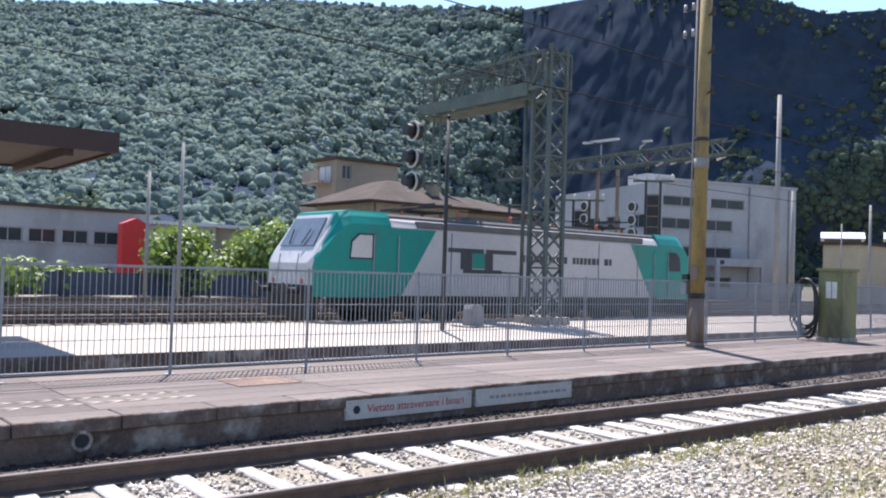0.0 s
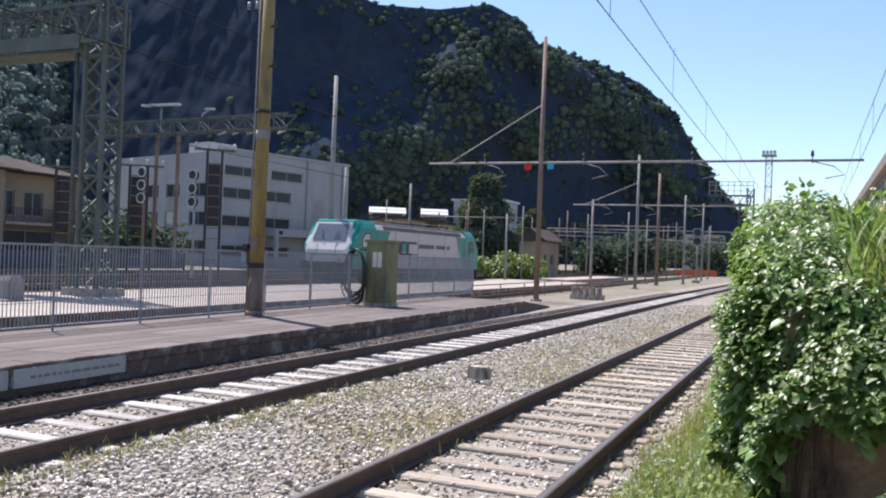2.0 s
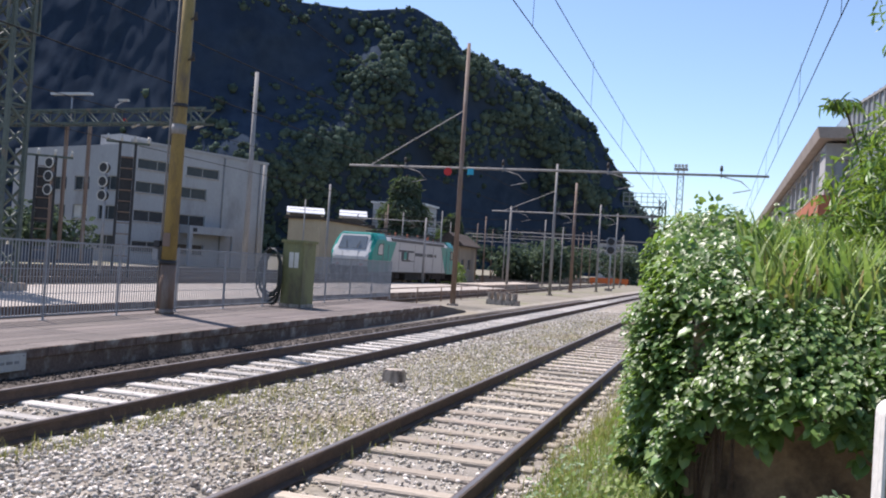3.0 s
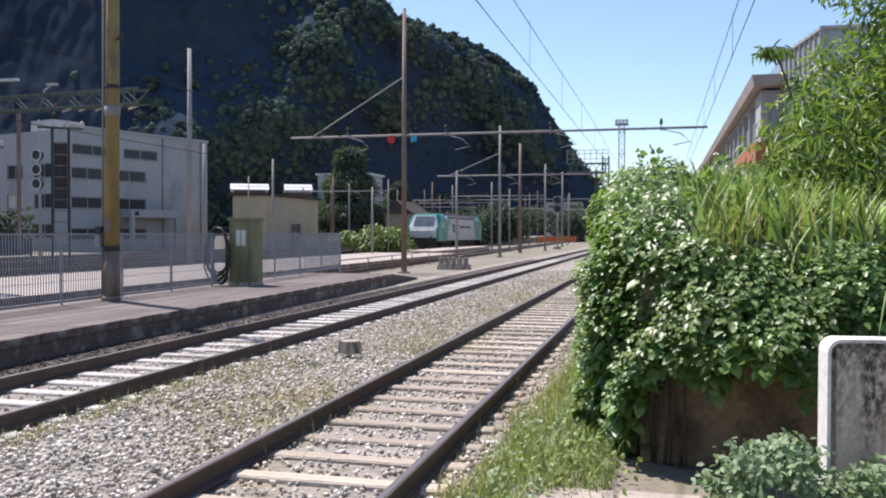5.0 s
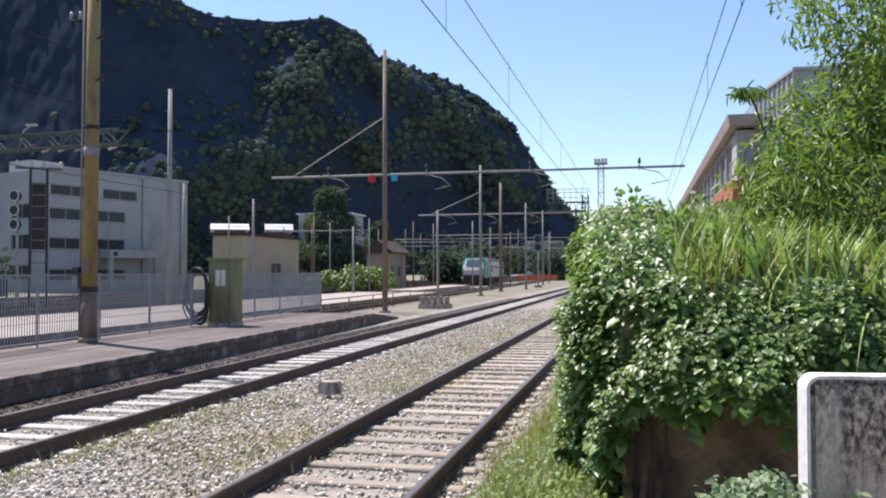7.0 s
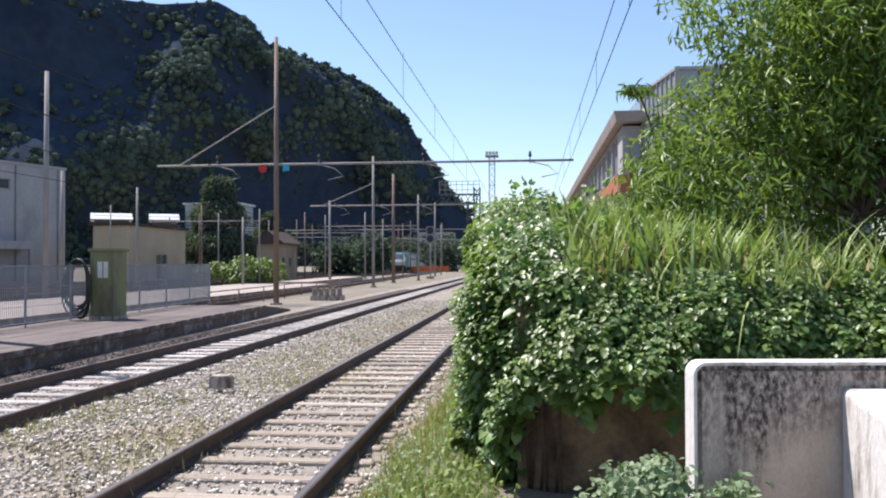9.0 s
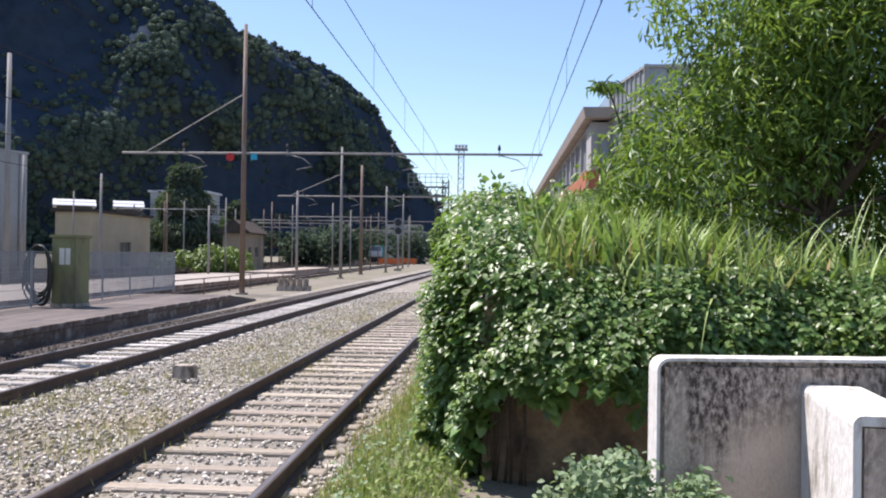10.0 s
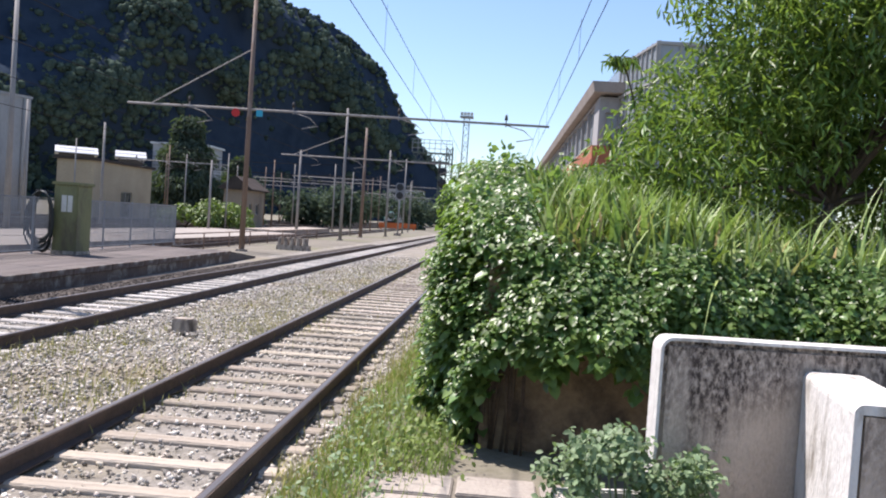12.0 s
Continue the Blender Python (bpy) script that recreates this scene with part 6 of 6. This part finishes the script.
def conifer(x, y, h, w):
    t = thing("conifer", "large dark conifer with layered drooping branches", "tree", pose(x, y, -0.2))
    part("trunk", tube((0, 0, 0), (0, 0, h * 0.97), 0.35, 0.04, 10), M["bark"], t)
    n = 13000
    s = rb.uniform(0.08, 1, n)
    tier = np.floor(s * 8) / 8 + 0.05 * np.sin(s * 190)
    r = w * np.clip(1.08 - tier, 0.03, 1) ** 0.8 * (0.85 + 0.15 * np.sin(tier * 23)) * rb.uniform(0.15, 1, n) ** 0.6
    arm = rb.integers(0, 9, n)
    a = arm * 2 * math.pi / 9 + tier * 17 + rb.normal(0, 0.22, n)
    zz = h * (0.06 + 0.94 * tier) - 0.16 * r + rb.normal(0, 0.22, n)
    p = np.column_stack([r * np.cos(a), r * np.sin(a), zz])
    tagged(scatter("foliage", LANCE_V, LEAF_F, p, facing(rb, np.column_stack([np.cos(a), np.sin(a), np.full(n, 0.6)]), 0.7), rb.uniform(0.55, 1.05, n), M["cedar"], t), kind="stuff")


conifer(-38.6, 104.0, 13.4, 6.2)
conifer(-33.6, 109.0, 8.6, 3.6)
for x, y, w, h in ((-26, 130, 5, 6.5), (-33, 128, 4, 6.0), (-21, 175, 5, 8), (-29, 165, 6, 8), (-16, 230, 8, 8), (-24, 240, 8, 9), (-45, 140, 6, 8), (-38, 200, 8, 9)):
    bush(x, y, w, h, 1300, 0.75, "forest", "dark trees beyond the yard")
for x, y, w, h in ((-68, 50, 5, 6), (-62, 55, 4, 6.5), (-76, 22, 6, 7), (-80, 8, 7, 7), (-58, 62, 4, 5)):
    bush(x, y, w, h, 1300, 0.6, "forest", "dark trees behind the houses")

# ---- wooded mountain ----
AZ = np.radians([-140, -110, -80, -62, -47, -36, -32, -28, -24, -20.5, -18.6, -17.2, -12.8, -10.5, -8.4, -7.4, -5.8, -4.2, -3.0, -0.9])
EL = np.radians([8, 12, 15.0, 17.3, 17.4, 19.2, 17.85, 16.55, 16.45, 16.85, 15.95, 14.4, 13.0, 11.95, 10.2, 8.5, 6.05, 3.6, 1.6, 0.0])
R_FOOT = np.array([300, 220, 180, 200, 560, 448, 440, 452, 458, 463, 468, 474, 516, 532, 540, 546, 552, 558, 564, 575.0])
R_TOP = np.array([1300, 1200, 1100, 950, 700, 480, 470, 480, 485, 490, 495, 500, 540, 555, 560, 565, 570, 575, 580, 590.0])


def hill_point(a, s):
    """The mountain's surface: a is the bearing, s goes from the foot (0) to the crest (1) and down behind it (up to 1.4)."""
    foot, top, el = np.interp(a, AZ, R_FOOT), np.interp(a, AZ, R_TOP), np.interp(a, AZ, EL)
    hgt = top * np.tan(el)
    r = foot + (top - foot) * s
    steep = np.clip((np.degrees(a) + 54) / 10, 0, 1)
    prof = np.where(s <= 1, (1 - steep) * np.clip(s, 0, 1) ** 1.15 + steep * np.clip(s, 0, 1) ** 0.9, 1 - (s - 1) * 1.2)
    return np.stack([r * np.sin(a), r * np.cos(a), hgt * prof - 2.5], axis=-1)


# wooded ledges of the cliff: bearing, height share, half width in degrees, half height
LEDGES = ((-22.3, 0.64, 2.2, 0.16), (-26.6, 0.36, 3.6, 0.16), (-12.6, 0.74, 2.6, 0.14), (-18.0, 0.52, 2.0, 0.1), (-31.5, 0.24, 2.6, 0.14), (-16.0, 0.9, 3.0, 0.1), (-9.5, 0.55, 1.8, 0.16))


def bulge(q, a, s):
    """How far the slope stands out towards the valley: spurs that carry the ledges, buttresses and gullies of uneven size."""
    v = Vector((q[0] * 0.006, q[1] * 0.006, q[2] * 0.004))
    w = Vector((q[0] * 0.02, q[1] * 0.02, q[2] * 0.014))
    k = 10.0 * noise.noise(v) + 5.0 * noise.noise(w) + 3.0 * noise.noise(w * 2.7) + 1.5 * noise.noise(w * 7.0)
    d = math.degrees(a)
    for b in LEDGES:
        k += (34.0 - 16.0 * b[1]) * math.exp(-((d - b[0]) / (b[2] * 1.15)) ** 2 - ((s - b[1]) / (b[3] * 1.1)) ** 2)
    return k * min(max(s, 0.0) * 8, 1.0) * min(max(1.04 - s, 0.0) * 6, 1.0)


def wooded(az_deg, s, q):
    """1 where trees stand close, 0 on bare rock."""
    k = 0.5 + 1.3 * noise.noise(Vector((q[0] * 0.017, q[1] * 0.017, q[2] * 0.022)))
    if az_deg < -47:
        return min(1.0, 0.75 + k)
    crest = max(0.0, 1.0 - abs(s - 1.0) / 0.16) * (1.0 if az_deg > -34 else 0.3)
    ledge = max(math.exp(-((az_deg - b[0]) / b[2]) ** 2 - ((s - b[1]) / b[3]) ** 2) for b in LEDGES)
    foot = max(0.0, 1.0 - s / 0.2) * 0.7
    return max(0.0, min(1.0, 1.1 * ledge * (0.3 + k) + 0.55 * crest * (0.2 + k) + 0.6 * foot * k))


hill = thing("mountain", "steep wooded mountainside rising behind the yard", "mountain", kind="structure")
na, ns = 620, 130
ga, gs = np.meshgrid(np.linspace(AZ[0] * 0.75, AZ[-1], na), np.concatenate([np.linspace(0, 1.02, 114), np.linspace(1.05, 1.4, 16)]), indexing="ij")
hv = hill_point(ga, gs).reshape(-1, 3)
away = hv[:, :2] / np.linalg.norm(hv[:, :2], axis=1)[:, None]
rise = np.array([bulge(q, b, k) for q, b, k in zip(hv, ga.ravel(), gs.ravel())])
hv[:, :2] -= away * rise[:, None]
ii = (np.arange(na - 1)[:, None] * ns + np.arange(ns - 1)[None]).ravel()
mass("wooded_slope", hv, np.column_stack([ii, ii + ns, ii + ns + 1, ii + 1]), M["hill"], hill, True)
# single tree crowns: close on the open slope, in clumps on the cliff's ledges and along its crest
hr = np.random.default_rng(7)
TUFT_V = np.array([[-0.5, 0.05, 0], [0.1, -0.55, 0.12], [0.55, 0.1, -0.05], [-0.1, 0.5, 0.1]])
TUFT_F = np.array([[0, 1, 2], [0, 2, 3]])
sv, sf = unit_sphere(1)
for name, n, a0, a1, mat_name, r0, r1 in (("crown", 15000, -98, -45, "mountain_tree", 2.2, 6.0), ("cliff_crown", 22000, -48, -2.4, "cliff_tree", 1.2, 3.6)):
    az = np.radians(hr.uniform(a0, a1, n))
    s = 1.01 - 1.01 * hr.uniform(0, 1, n) ** (0.9 if name == "crown" else 1.0)
    p = hill_point(az, s)
    keep = np.array([hr.uniform() < wooded(math.degrees(b), k, q) for b, k, q in zip(az, s, p)])
    az, s, p = az[keep], s[keep], p[keep]
    out = np.array([bulge(q, b, k) for q, b, k in zip(p, az, s)])
    d = p[:, :2] / np.linalg.norm(p[:, :2], axis=1)[:, None]
    p[:, :2] -= d * out[:, None]
    rad = (r0 + (r1 - r0) * hr.uniform(0, 1, len(p)) ** 2.2) * np.clip(np.linalg.norm(p[:, :2], axis=1) / 520, 0.6, 1.1) * np.where(s > 0.93, 0.6, 1.0)
    stand = np.array([noise.noise(Vector(q) * 0.06) for q in p]) * 5.0
    p[:, :2] -= d * np.clip(stand, -1, 5)[:, None] * 0.5
    p[:, 2] += rad * 0.25 + stand * np.where(s > 0.93, 0.2, 0.7)
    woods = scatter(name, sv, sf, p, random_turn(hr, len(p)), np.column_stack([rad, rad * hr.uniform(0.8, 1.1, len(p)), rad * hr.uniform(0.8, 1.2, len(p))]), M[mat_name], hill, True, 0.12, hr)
    tagged(woods, kind="stuff")
    # ragged tufts of leaves over each crown
    m = 13
    q = hr.normal(size=(len(p) * m, 3))
    q[:, 2] = np.abs(q[:, 2]) - 0.25
    q /= np.linalg.norm(q, axis=1)[:, None]
    rr2 = np.repeat(rad, m)
    at = np.repeat(p, m, axis=0) + q * (rr2 * hr.uniform(0.8, 1.18, len(rr2)))[:, None]
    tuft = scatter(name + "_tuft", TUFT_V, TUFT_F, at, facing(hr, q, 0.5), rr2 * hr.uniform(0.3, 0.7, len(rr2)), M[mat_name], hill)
    tagged(tuft, kind="stuff")
far_ridge = thing("far_hills", "hazy low hills at the end of the valley", "hills", kind="structure")
xs = np.linspace(-1500, 1900, 90)
zz = 60 + 40 * np.sin(xs * 0.004) + 22 * np.sin(xs * 0.011 + 1)
rv = np.vstack([np.column_stack([xs, np.full(90, 3000.0), np.full(90, -5.0)]), np.column_stack([xs, np.full(90, 3400.0), zz])])
k = np.arange(89)
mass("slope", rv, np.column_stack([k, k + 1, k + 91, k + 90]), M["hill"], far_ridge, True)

# ---- ballast stones ----
rs = np.random.default_rng(17)
sv0, sf0 = unit_sphere(1)
oct_v = np.array([[1, 0, 0], [-1, 0, 0], [0, 1, 0], [0, -1, 0], [0, 0, 1], [0, 0, -1], [0.6, 0.6, 0.5], [-0.6, 0.55, 0.45], [0.55, -0.6, 0.5], [-0.6, -0.6, 0.4]])
oct_f = np.array([[4, 6, 7], [4, 8, 6], [4, 7, 9], [4, 9, 8], [6, 0, 2], [6, 2, 7], [7, 2, 1], [7, 1, 9], [9, 1, 3], [9, 3, 8], [8, 3, 0], [8, 0, 6], [0, 5, 2], [2, 5, 1], [1, 5, 3], [3, 5, 0]])
n = 56000
y = np.where(rs.uniform(0, 1, n) < 0.14, rs.uniform(-8, 2.5, n), 2.5 + 40 * rs.uniform(0, 1, n) ** 2.0)
x = rs.uniform(-7.75, -1.05, n)
on_tie1 = (np.abs(x + 2.45) < 0.72) & (rs.uniform(0, 1, n) < 0.35)
keep = ~on_tie1 & (np.abs(np.abs(x + 2.45) - 0.7525) > 0.085) & (np.abs(np.abs(x + 6.70) - 0.7525) > 0.085) & ~((np.abs(x + 6.7) < 0.7) & (rs.uniform(0, 1, n) < 0.45))
x, y = x[keep], y[keep]
sz = rs.uniform(0.013, 0.032, len(x))
p = np.column_stack([x, y, np.full(len(x), -0.185) + rs.uniform(-0.012, 0.02, len(x)) + 0.05 * np.exp(-((x + 4.55) / 0.9) ** 2)])
stones = thing("ballast_stones", "loose pale grey ballast stones around the tracks", "ballast")
tagged(scatter("stone", oct_v, oct_f, p, random_turn(rs, len(p)), np.column_stack([sz, sz * rs.uniform(0.7, 1.1, len(sz)), sz * rs.uniform(0.45, 0.8, len(sz))]), M["stone"], stones, False, 0.15, rs), kind="stuff")

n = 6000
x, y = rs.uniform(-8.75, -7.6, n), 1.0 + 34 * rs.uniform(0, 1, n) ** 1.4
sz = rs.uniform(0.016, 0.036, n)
dark = thing("dark_ballast_stones", "dark ballast stones under the platform edge", "ballast")
tagged(scatter("stone", oct_v, oct_f, np.column_stack([x, y, rs.uniform(-0.185, -0.168, n)]), random_turn(rs, n), np.column_stack([sz, sz * 0.9, sz * 0.65]), M["dark_brown_ballast"], dark, False, 0.15, rs), kind="stuff")


def motions():
    """The locomotive runs away along its track, gaining speed."""
    rows = []
    for t, x, y in ((0, -22.95, 12.3), (0.5, -23.0, 18.9), (1.0, -23.0, 25.0), (1.5, -23.0, 31.6), (2.5, -23.0, 45.6), (4.0, -22.2, 64.0), (5.5, -21.2, 84.5), (6.5, -21.1, 101.0), (8.0, -21.9, 127.5), (9.5, -23.2, 156.0), (12.0, -26.0, 206.0)):
        rows.append((t, pose(x, y, 0, 0, 0, -1.0 if 2 < t < 6 else 1.0)))
    walk(loco, rows)


motions()
